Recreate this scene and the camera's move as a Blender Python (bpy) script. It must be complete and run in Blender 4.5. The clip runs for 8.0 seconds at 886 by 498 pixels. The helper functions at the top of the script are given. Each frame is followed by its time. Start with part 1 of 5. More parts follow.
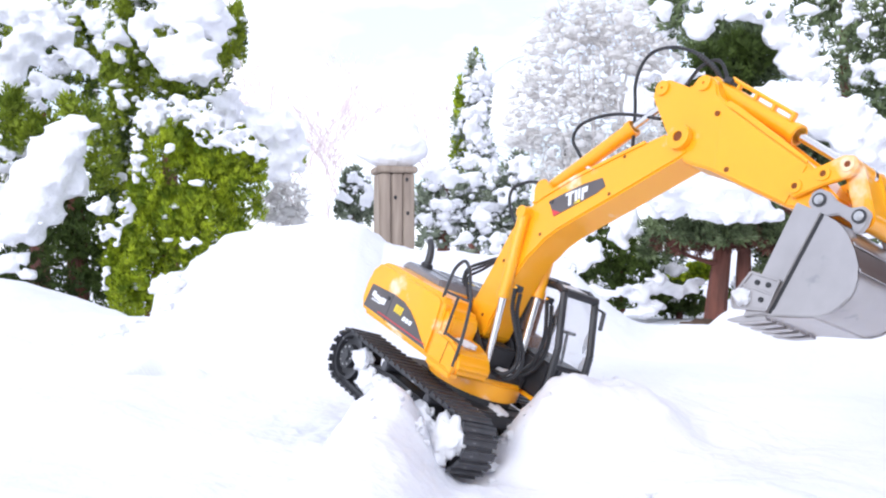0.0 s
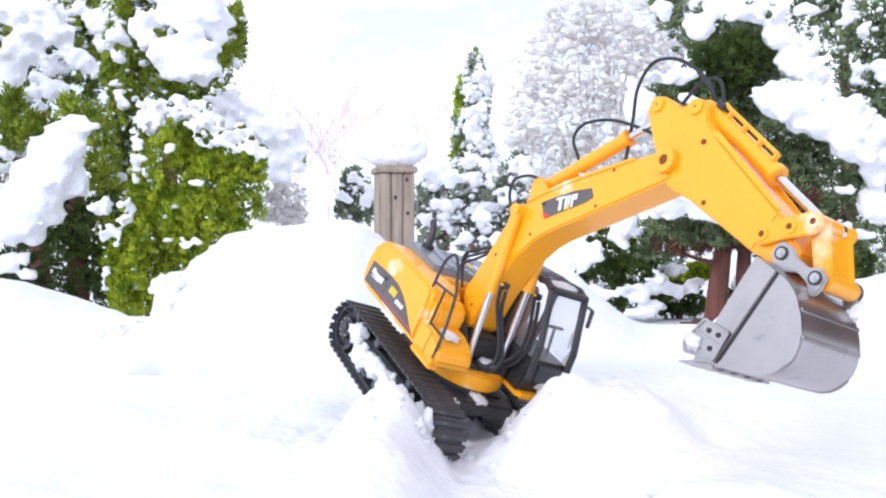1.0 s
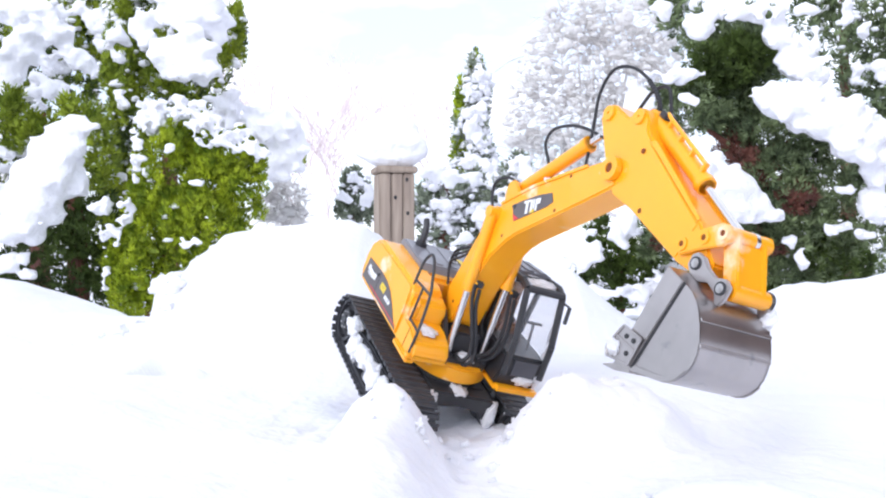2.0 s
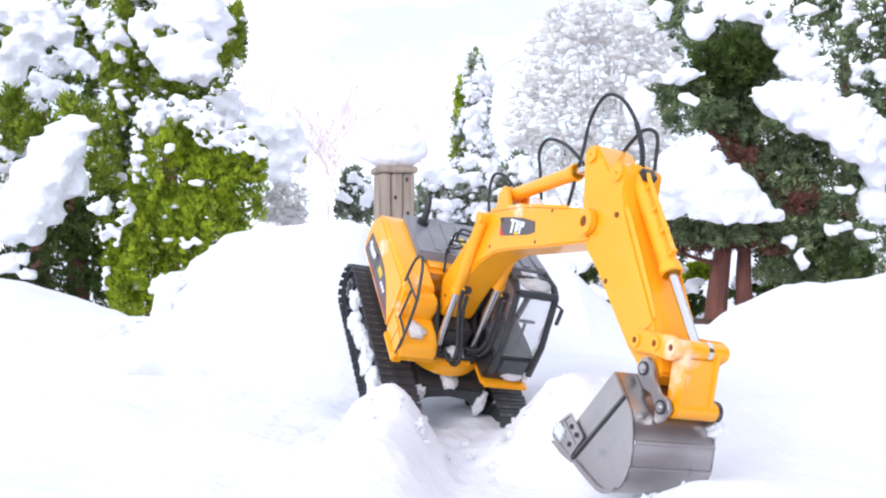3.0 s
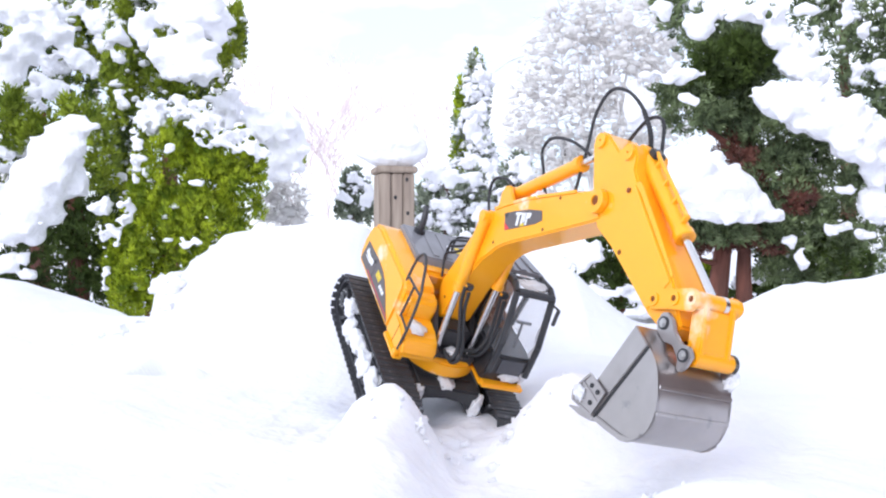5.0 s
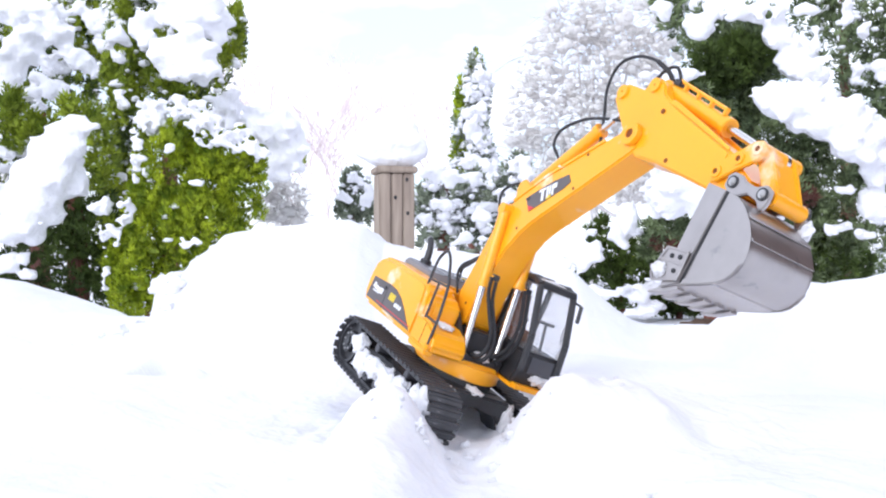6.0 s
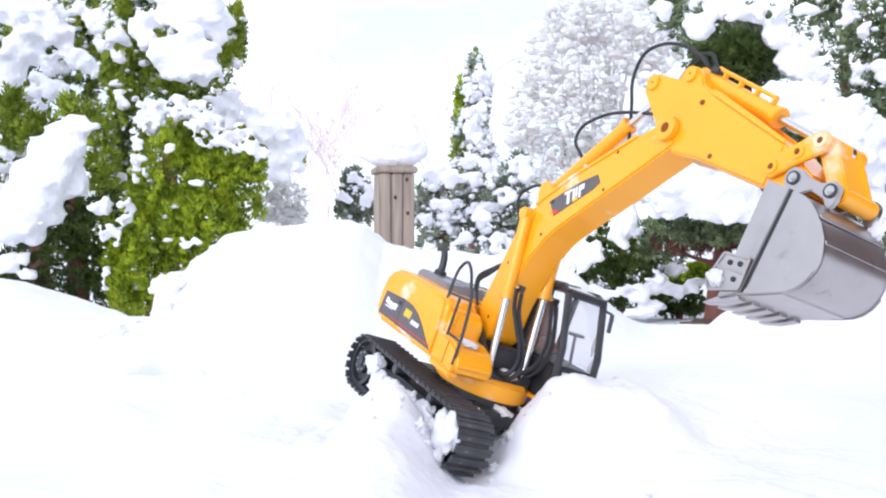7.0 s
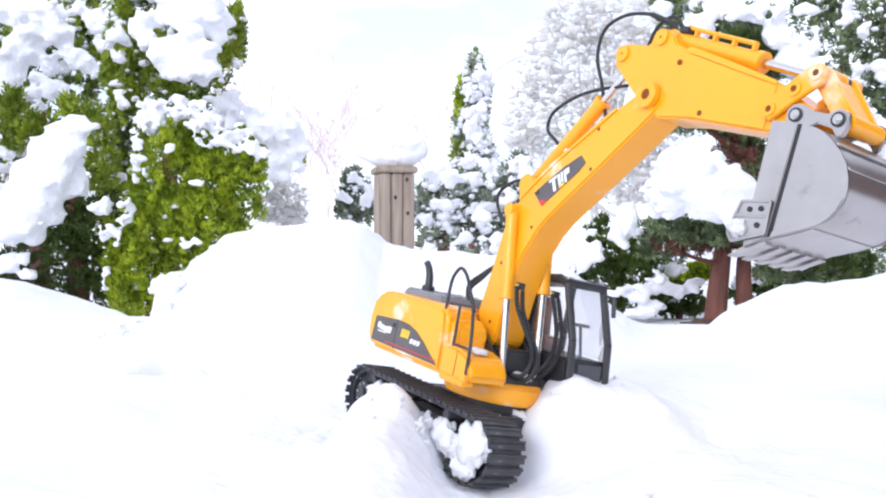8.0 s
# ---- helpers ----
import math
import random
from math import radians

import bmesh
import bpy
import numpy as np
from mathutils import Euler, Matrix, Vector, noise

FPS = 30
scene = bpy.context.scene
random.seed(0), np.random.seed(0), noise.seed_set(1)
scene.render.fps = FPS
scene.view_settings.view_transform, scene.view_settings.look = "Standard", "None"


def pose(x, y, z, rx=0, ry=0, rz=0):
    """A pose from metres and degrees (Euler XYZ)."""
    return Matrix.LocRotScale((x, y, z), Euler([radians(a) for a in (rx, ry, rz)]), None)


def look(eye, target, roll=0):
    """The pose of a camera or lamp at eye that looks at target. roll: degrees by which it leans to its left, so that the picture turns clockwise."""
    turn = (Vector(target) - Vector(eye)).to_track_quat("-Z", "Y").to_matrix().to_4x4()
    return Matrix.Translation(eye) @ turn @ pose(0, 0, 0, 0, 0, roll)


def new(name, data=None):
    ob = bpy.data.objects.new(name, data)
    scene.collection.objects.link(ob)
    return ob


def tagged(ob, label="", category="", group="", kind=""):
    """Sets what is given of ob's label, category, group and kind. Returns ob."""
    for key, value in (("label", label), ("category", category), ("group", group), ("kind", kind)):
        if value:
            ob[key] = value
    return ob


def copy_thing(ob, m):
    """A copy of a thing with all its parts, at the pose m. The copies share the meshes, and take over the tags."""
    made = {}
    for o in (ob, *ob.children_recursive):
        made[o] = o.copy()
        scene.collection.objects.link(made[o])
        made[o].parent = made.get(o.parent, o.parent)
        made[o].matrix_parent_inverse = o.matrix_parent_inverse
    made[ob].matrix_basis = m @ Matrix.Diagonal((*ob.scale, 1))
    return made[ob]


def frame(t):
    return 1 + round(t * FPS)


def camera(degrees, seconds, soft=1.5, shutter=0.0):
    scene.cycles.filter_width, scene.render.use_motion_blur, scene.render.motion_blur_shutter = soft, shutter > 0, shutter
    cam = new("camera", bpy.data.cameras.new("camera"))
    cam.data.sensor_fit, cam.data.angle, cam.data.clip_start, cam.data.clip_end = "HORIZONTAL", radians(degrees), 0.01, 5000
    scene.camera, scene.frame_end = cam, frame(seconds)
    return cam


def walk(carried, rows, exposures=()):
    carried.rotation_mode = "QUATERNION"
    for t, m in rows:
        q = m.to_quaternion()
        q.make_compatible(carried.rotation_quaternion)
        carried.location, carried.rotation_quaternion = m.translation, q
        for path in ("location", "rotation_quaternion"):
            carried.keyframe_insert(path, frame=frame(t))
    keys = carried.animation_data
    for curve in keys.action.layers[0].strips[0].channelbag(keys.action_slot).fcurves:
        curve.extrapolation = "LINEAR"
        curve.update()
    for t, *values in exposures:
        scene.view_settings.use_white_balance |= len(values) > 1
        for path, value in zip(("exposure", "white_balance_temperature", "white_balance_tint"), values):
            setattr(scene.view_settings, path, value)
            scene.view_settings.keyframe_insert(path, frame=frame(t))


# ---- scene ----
cam = camera(54.0, 8.0, soft=2.1)
EYE = 0.35
walk(cam, [(0.0, look((0, 0, EYE), (0, 1, EYE))), (8.0, look((0, 0, EYE), (0, 1, EYE)))],
     exposures=[(0.0, 0.20, 6050, 13.0), (8.0, 0.20, 6050, 13.0)])

# ---- sky, sun ----
SUN_EL, SUN_AZ = 27.0, 214.0      # azimuth clockwise from +y
world = bpy.data.worlds.new("winter_sky")
scene.world = world
world.use_nodes = True
wn, wl = world.node_tree.nodes, world.node_tree.links
wn.clear()
w_out = wn.new("ShaderNodeOutputWorld")
w_bg = wn.new("ShaderNodeBackground")
w_sky = wn.new("ShaderNodeTexSky")
w_sky.sky_type, w_sky.sun_disc = "NISHITA", False
w_sky.sun_elevation, w_sky.sun_rotation = radians(SUN_EL), radians(SUN_AZ)
w_sky.dust_density, w_sky.ozone_density = 0.4, 3.0
w_co = wn.new("ShaderNodeTexCoord")
w_map = wn.new("ShaderNodeMapping")
w_map.inputs["Scale"].default_value = (2.2, 2.2, 5.0)
w_noise = wn.new("ShaderNodeTexNoise")
w_noise.inputs["Scale"].default_value = 1.7
w_noise.inputs["Detail"].default_value = 5.0
w_noise.inputs["Roughness"].default_value = 0.5
w_ramp = wn.new("ShaderNodeValToRGB")
w_ramp.color_ramp.elements[0].position, w_ramp.color_ramp.elements[1].position = 0.44, 0.62
w_ramp.color_ramp.elements[0].color = (0.50, 0.50, 0.50, 1)     # thin cloud everywhere
w_mix = wn.new("ShaderNodeMix")
w_mix.data_type = "RGBA"
w_mix.inputs["B"].default_value = (9.6, 9.75, 10.3, 1.0)     # bright thin cloud
wl.new(w_co.outputs["Generated"], w_map.inputs["Vector"])
wl.new(w_map.outputs["Vector"], w_noise.inputs["Vector"])
wl.new(w_noise.outputs["Fac"], w_ramp.inputs["Fac"])
wl.new(w_ramp.outputs["Color"], w_mix.inputs["Factor"])
wl.new(w_sky.outputs["Color"], w_mix.inputs["A"])
wl.new(w_mix.outputs["Result"], w_bg.inputs["Color"])
w_bg.inputs["Strength"].default_value = 0.145
wl.new(w_bg.outputs["Background"], w_out.inputs["Surface"])

sun = new("sun", bpy.data.lights.new("sun", "SUN"))
sun.data.energy, sun.data.angle, sun.data.color = 1.25, radians(24), (1.0, 0.985, 0.97)
sun_way = Vector((math.sin(radians(SUN_AZ)) * math.cos(radians(SUN_EL)),
                  math.cos(radians(SUN_AZ)) * math.cos(radians(SUN_EL)), math.sin(radians(SUN_EL))))
sun.matrix_world = look(sun_way * 20, (0, 0, 0))


# ---- materials ----
def material(name, colour, rough=0.5, metal=0.0, colour2=None, scale=20.0, detail=4.0, bump=0.0, bump_scale=None,
             bump_dist=0.001, coat=0.0, sss=0.0, sss_radius=(0.01, 0.01, 0.012), spots=None, island=0.0, spec=0.5,
             translucent=0.0, stretch=None):
    """A Principled surface whose colour runs between two tones in a noise; spots: (colour, scale, low, high)."""
    m = bpy.data.materials.new(name)
    m.use_nodes = True
    n, l = m.node_tree.nodes, m.node_tree.links
    b = n["Principled BSDF"]
    b.inputs["Roughness"].default_value, b.inputs["Metallic"].default_value = rough, metal
    b.inputs["Specular IOR Level"].default_value = spec
    b.inputs["Coat Weight"].default_value = coat
    if sss:
        b.inputs["Subsurface Weight"].default_value = sss
        b.inputs["Subsurface Radius"].default_value = sss_radius
        b.inputs["Subsurface Scale"].default_value = 1.0
    co = n.new("ShaderNodeTexCoord")
    vec = co.outputs["Object"]
    if stretch:
        mp = n.new("ShaderNodeMapping")
        mp.inputs["Scale"].default_value = stretch
        l.new(vec, mp.inputs["Vector"])
        vec = mp.outputs["Vector"]
    last = None
    if colour2:
        t = n.new("ShaderNodeTexNoise")
        t.inputs["Scale"].default_value, t.inputs["Detail"].default_value = scale, detail
        l.new(vec, t.inputs["Vector"])
        r = n.new("ShaderNodeMapRange")
        r.inputs["From Min"].default_value, r.inputs["From Max"].default_value = 0.35, 0.65
        l.new(t.outputs["Fac"], r.inputs["Value"])
        x = n.new("ShaderNodeMix")
        x.data_type = "RGBA"
        x.inputs["A"].default_value, x.inputs["B"].default_value = (*colour, 1), (*colour2, 1)
        l.new(r.outputs["Result"], x.inputs["Factor"])
        last = x.outputs["Result"]
    if spots:
        t = n.new("ShaderNodeTexNoise")
        t.inputs["Scale"].default_value, t.inputs["Detail"].default_value = spots[1], 6.0
        l.new(co.outputs["Object"], t.inputs["Vector"])
        r = n.new("ShaderNodeMapRange")
        r.inputs["From Min"].default_value, r.inputs["From Max"].default_value = spots[2], spots[3]
        l.new(t.outputs["Fac"], r.inputs["Value"])
        x = n.new("ShaderNodeMix")
        x.data_type = "RGBA"
        x.inputs["A"].default_value, x.inputs["B"].default_value = (*colour, 1), (*spots[0], 1)
        if last:
            l.new(last, x.inputs["A"])
        l.new(r.outputs["Result"], x.inputs["Factor"])
        last = x.outputs["Result"]
    if island:
        g = n.new("ShaderNodeNewGeometry")
        r = n.new("ShaderNodeMapRange")
        r.inputs["To Min"].default_value, r.inputs["To Max"].default_value = 1 - island, 1 + island
        l.new(g.outputs["Random Per Island"], r.inputs["Value"])
        h = n.new("ShaderNodeHueSaturation")
        if last:
            l.new(last, h.inputs["Color"])
        else:
            h.inputs["Color"].default_value = (*colour, 1)
        l.new(r.outputs["Result"], h.inputs["Value"])
        last = h.outputs["Color"]
    if last:
        l.new(last, b.inputs["Base Color"])
    else:
        b.inputs["Base Color"].default_value = (*colour, 1)
    if bump:
        t = n.new("ShaderNodeTexNoise")
        t.inputs["Scale"].default_value, t.inputs["Detail"].default_value = bump_scale or scale * 3, 5.0
        l.new(vec, t.inputs["Vector"])
        k = n.new("ShaderNodeBump")
        k.inputs["Strength"].default_value, k.inputs["Distance"].default_value = bump, bump_dist
        l.new(t.outputs["Fac"], k.inputs["Height"])
        l.new(k.outputs["Normal"], b.inputs["Normal"])
    if translucent:
        tr = n.new("ShaderNodeBsdfTranslucent")
        if last:
            l.new(last, tr.inputs["Color"])
        else:
            tr.inputs["Color"].default_value = (*colour, 1)
        mx = n.new("ShaderNodeMixShader")
        mx.inputs["Fac"].default_value = translucent
        l.new(b.outputs["BSDF"], mx.inputs[1])
        l.new(tr.outputs["BSDF"], mx.inputs[2])
        l.new(mx.outputs["Shader"], n["Material Output"].inputs["Surface"])
    return m


SNOW = material("snow", (0.81, 0.81, 0.84), 0.75, colour2=(0.77, 0.77, 0.805), scale=9, bump=0.4, bump_scale=110,
                bump_dist=0.005, sss=0.6, sss_radius=(0.026, 0.027, 0.030), spec=0.25)
SNOW_FAR = material("snow_on_branches", (0.94, 0.94, 0.96), 0.8, colour2=(0.90, 0.90, 0.93), scale=7, bump=0.5,
                    bump_scale=45, bump_dist=0.02, spec=0.2)
YELLOW = material("yellow_plastic", (0.97, 0.41, 0.006), 0.32, colour2=(0.95, 0.385, 0.005), scale=14, bump=0.08,
                  bump_scale=300, bump_dist=0.0004, spec=0.5, coat=0.25, sss=0.12, sss_radius=(0.008, 0.003, 0.0008), spots=((0.93, 0.80, 0.66), 24, 0.62, 0.75))
BLACK = material("black_plastic", (0.026, 0.026, 0.029), 0.42, colour2=(0.042, 0.042, 0.045), scale=40, bump=0.15,
                 bump_scale=250, bump_dist=0.0005)
RUBBER = material("black_track_plastic", (0.038, 0.038, 0.042), 0.45, colour2=(0.060, 0.060, 0.065), scale=60,
                  bump=0.2, bump_scale=300, bump_dist=0.0005, spots=((0.85, 0.85, 0.88), 55, 0.66, 0.72))
HOSE = material("black_hose", (0.02, 0.02, 0.022), 0.55, bump=0.1, bump_scale=500, bump_dist=0.0003)
DARK_GREY = material("dark_grey_plastic", (0.07, 0.07, 0.08), 0.4, colour2=(0.09, 0.09, 0.1), scale=30, bump=0.1,
                     bump_scale=300, bump_dist=0.0004)
BUCKET_GREY = material("grey_bucket_paint", (0.48, 0.452, 0.44), 0.28, 0.9, colour2=(0.38, 0.355, 0.345), scale=22,
                       bump=0.12, bump_scale=160, bump_dist=0.0004, spots=((0.34, 0.33, 0.33), 60, 0.64, 0.72))
COVER_GREY = material("grey_cover_plastic", (0.25, 0.25, 0.27), 0.26, colour2=(0.21, 0.21, 0.225), scale=30, bump=0.1,
                      bump_scale=300, bump_dist=0.0004)
CHROME = material("chrome", (0.72, 0.70, 0.68), 0.18, 1.0)
STEEL = material("steel_bolt", (0.55, 0.54, 0.53), 0.3, 1.0)
DECAL_GREY = material("grey_decal", (0.085, 0.075, 0.075), 0.35, colour2=(0.11, 0.095, 0.095), scale=30)
WHITE_INK = material("white_ink", (0.82, 0.82, 0.82), 0.4)
YELLOW_INK = material("yellow_ink", (0.85, 0.62, 0.03), 0.4)
RED_INK = material("red_ink", (0.62, 0.04, 0.05), 0.4)
# shade inside holes and a seam of the yellow parts, put into colour
RECESS_SHADE = material("recess_shade_brown", (0.2, 0.05, 0.008), 0.8)
# shade of bucket holes and groove put into colour; also the knots' own tone
SHADE_KNOT_GREY = material("hole_shade_and_knot_grey", (0.03, 0.03, 0.032), 0.8)
SEAT = material("brown_seat_plastic", (0.26, 0.09, 0.04), 0.5, colour2=(0.2, 0.07, 0.03), scale=40)
WOOD = material("weathered_wood", (0.44, 0.36, 0.285), 0.85, colour2=(0.28, 0.22, 0.175), scale=22, detail=8, bump=0.5,
                bump_scale=30, bump_dist=0.004, stretch=(3.0, 3.0, 0.25), spots=((0.14, 0.10, 0.08), 9, 0.66, 0.74))
BARK = material("red_brown_bark", (0.21, 0.080, 0.055), 0.9, colour2=(0.11, 0.048, 0.036), scale=18, bump=0.8,
                bump_scale=30, bump_dist=0.02, stretch=(1, 1, 0.3))
# darker second tone also puts shaded gaps between plumes into the leaf colour
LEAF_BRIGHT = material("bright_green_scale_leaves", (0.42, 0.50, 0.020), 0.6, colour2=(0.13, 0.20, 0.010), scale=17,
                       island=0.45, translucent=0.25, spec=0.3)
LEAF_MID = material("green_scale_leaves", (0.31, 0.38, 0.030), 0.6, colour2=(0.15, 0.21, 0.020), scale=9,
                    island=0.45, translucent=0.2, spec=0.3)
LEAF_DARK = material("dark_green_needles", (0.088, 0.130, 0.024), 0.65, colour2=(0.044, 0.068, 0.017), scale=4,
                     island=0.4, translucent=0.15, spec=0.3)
LEAF_BLUE = material("grey_green_needles", (0.24, 0.30, 0.14), 0.65, colour2=(0.085, 0.115, 0.055), scale=9,
                     island=0.5, translucent=0.15, spec=0.3)
LEAF_GREY = material("frosty_grey_green_needles", (0.33, 0.37, 0.27), 0.65, colour2=(0.15, 0.18, 0.12), scale=6,
                     island=0.45, translucent=0.2, spec=0.3)
# haze over the far trees, put into the twigs as a paler colour
TWIG_HAZED = material("haze_paled_twigs", (0.76, 0.66, 0.65), 0.9, colour2=(0.68, 0.58, 0.58), scale=6)
TWIG_SNOWY = material("frosted_twigs", (0.90, 0.87, 0.85), 0.9, colour2=(0.72, 0.68, 0.66), scale=6, island=0.25)
RIME = material("rime", (0.96, 0.95, 0.93), 0.8, colour2=(0.90, 0.88, 0.86), scale=5, spec=0.2, island=0.06, translucent=0.5)
EARTH = material("brown_soil", (0.16, 0.10, 0.06), 0.95, colour2=(0.1, 0.06, 0.04), scale=14, bump=0.6, bump_dist=0.01)


# brown of the unseen wall that is added for the bucket's reflections
UNSEEN_WALL_BROWN = material("unseen_wall_brown", (0.13, 0.060, 0.038), 0.8, colour2=(0.09, 0.042, 0.028), scale=6, bump=0.3, bump_scale=40,
                       bump_dist=0.003, stretch=(0.2, 1, 3))


def glass_material():
    m = bpy.data.materials.new("clear_plastic_pane")
    m.use_nodes = True
    n, l = m.node_tree.nodes, m.node_tree.links
    b = n["Principled BSDF"]
    b.inputs["Base Color"].default_value = (0.62, 0.64, 0.66, 1)
    b.inputs["Roughness"].default_value = 0.12
    t = n.new("ShaderNodeBsdfTransparent")
    x = n.new("ShaderNodeMixShader")
    x.inputs["Fac"].default_value = 0.12
    l.new(t.outputs["BSDF"], x.inputs[1])
    l.new(b.outputs["BSDF"], x.inputs[2])
    l.new(x.outputs["Shader"], n["Material Output"].inputs["Surface"])
    return m


PANE = glass_material()


# ---- mesh helpers ----
def part(name, bm, mat, parent=None, label="", smooth=True, angle=35):
    """One bmesh as one mesh object, under a thing or a part."""
    me = bpy.data.meshes.new(name)
    bm.normal_update()
    for e in bm.edges:
        e.smooth = not (len(e.link_faces) == 2 and e.calc_face_angle(0) > radians(angle))
    for f in bm.faces:
        f.smooth = smooth
    bm.to_mesh(me)
    bm.free()
    me.materials.append(mat)
    ob = new(name, me)
    ob.parent = parent
    if label:
        ob["label"] = label
    return ob


def prism(profile, y0, y1, bevel=0.0, seg=2, m=None):
    """A profile in x and z, drawn out along y."""
    bm = bmesh.new()
    a = [bm.verts.new((x, y0, z)) for x, z in profile]
    b = [bm.verts.new((x, y1, z)) for x, z in profile]
    n = len(profile)
    bm.faces.new(a)
    bm.faces.new(b[::-1])
    for i in range(n):
        bm.faces.new((a[i], b[i], b[(i + 1) % n], a[(i + 1) % n]))
    bmesh.ops.recalc_face_normals(bm, faces=bm.faces)
    if bevel:
        sharp = [e for e in bm.edges if e.calc_face_angle(0) > radians(28)]
        bmesh.ops.bevel(bm, geom=sharp, offset=bevel, segments=seg, affect="EDGES", clamp_overlap=True)
    if m is not None:
        bm.transform(m)
    return bm


def box(x0, x1, y0, y1, z0, z1, bevel=0.0, m=None, seg=2):
    return prism([(x0, z0), (x1, z0), (x1, z1), (x0, z1)], y0, y1, bevel, seg, m)


def rod(p, q, r, n=14, r2=None, bevel=0.0):
    """A round bar from p to q."""
    p, q = Vector(p), Vector(q)
    bm = bmesh.new()
    bmesh.ops.create_cone(bm, cap_ends=True, segments=n, radius1=r, radius2=r if r2 is None else r2, depth=(q - p).length)
    if bevel:
        caps = [e for e in bm.edges if e.calc_face_angle(0) > radians(60)]
        bmesh.ops.bevel(bm, geom=caps, offset=bevel, segments=2, affect="EDGES")
    bm.transform(Matrix.Translation((p + q) / 2) @ (q - p).to_track_quat("Z", "Y").to_matrix().to_4x4())
    return bm


def merged(*bms):
    """Several bmeshes as one."""
    out = bms[0]
    for b in bms[1:]:
        me = bpy.data.meshes.new("piece")
        b.to_mesh(me)
        b.free()
        out.from_mesh(me)
        bpy.data.meshes.remove(me)
    return out


def spline(points, steps=8):
    """Catmull-Rom points through the given ones."""
    p = [Vector(q) for q in points]
    p = [2 * p[0] - p[1]] + p + [2 * p[-1] - p[-2]]
    out = []
    for i in range(1, len(p) - 2):
        a, b, c, d = p[i - 1:i + 3]
        for k in range(steps):
            t = k / steps
            out.append(0.5 * ((2 * b) + (c - a) * t + (2 * a - 5 * b + 4 * c - d) * t * t + (3 * b - a - 3 * c + d) * t ** 3))
    out.append(p[-2])
    return out


def tube(points, r, n=8, steps=8, ribs=0.0, taper=None):
    """A round tube along a smooth line; ribs: the depth of its corrugation; taper: the end's radius."""
    line = spline(points, steps)
    bm = bmesh.new()
    rings, up = [], Vector((0.13, 0.97, 0.2))
    for i, c in enumerate(line):
        d = (line[min(i + 1, len(line) - 1)] - line[max(i - 1, 0)]).normalized()
        s = d.cross(up).normalized()
        w = s.cross(d)
        rr = r if taper is None else r + (taper - r) * i / (len(line) - 1)
        rr += ribs * (1 if i % 2 else -1)
        rings.append([bm.verts.new(c + (s * math.cos(k * math.tau / n) + w * math.sin(k * math.tau / n)) * rr) for k in range(n)])
    for a, b in zip(rings, rings[1:]):
        for k in range(n):
            bm.faces.new((a[k], a[(k + 1) % n], b[(k + 1) % n], b[k]))
    bm.faces.new(rings[0][::-1])
    bm.faces.new(rings[-1])
    return bm


def lump(centre, size, seed, rough=0.25, freq=1.6, sub=3):
    """An uneven rounded clump."""
    bm = bmesh.new()
    bmesh.ops.create_icosphere(bm, subdivisions=sub, radius=1.0)
    off = Vector((seed * 3.7, seed * 1.3, -seed * 2.1))
    for v in bm.verts:
        k = 1 + rough * noise.fractal(v.co * freq + off, 1.0, 2.0, 3)
        v.co = Vector((v.co.x * size[0] * k, v.co.y * size[1] * k, v.co.z * size[2] * k)) + Vector(centre)
    return bm


def numpy_mesh(name, verts, faces, mat, parent=None, smooth=False):
    me = bpy.data.meshes.new(name)
    me.from_pydata(verts.tolist() if hasattr(verts, "tolist") else verts, [], faces.tolist() if hasattr(faces, "tolist") else faces)
    me.materials.append(mat)
    if smooth:
        me.shade_smooth()
    ob = new(name, me)
    ob.parent = parent
    return ob


# ---- snow ground ----
def ss(a, b, x):
    t = np.clip((x - a) / (b - a), 0, 1)
    return t * t * (3 - 2 * t)


def bump_at(x, y, cx, cy, rx, ry, power=2.0):
    return np.exp(-(np.abs((x - cx) / rx) ** power + np.abs((y - cy) / ry) ** power))


def soft_max(a, b, k=0.02):
    h = np.clip(0.5 + 0.5 * (a - b) / k, 0, 1)
    return b * (1 - h) + a * h + k * h * (1 - h)


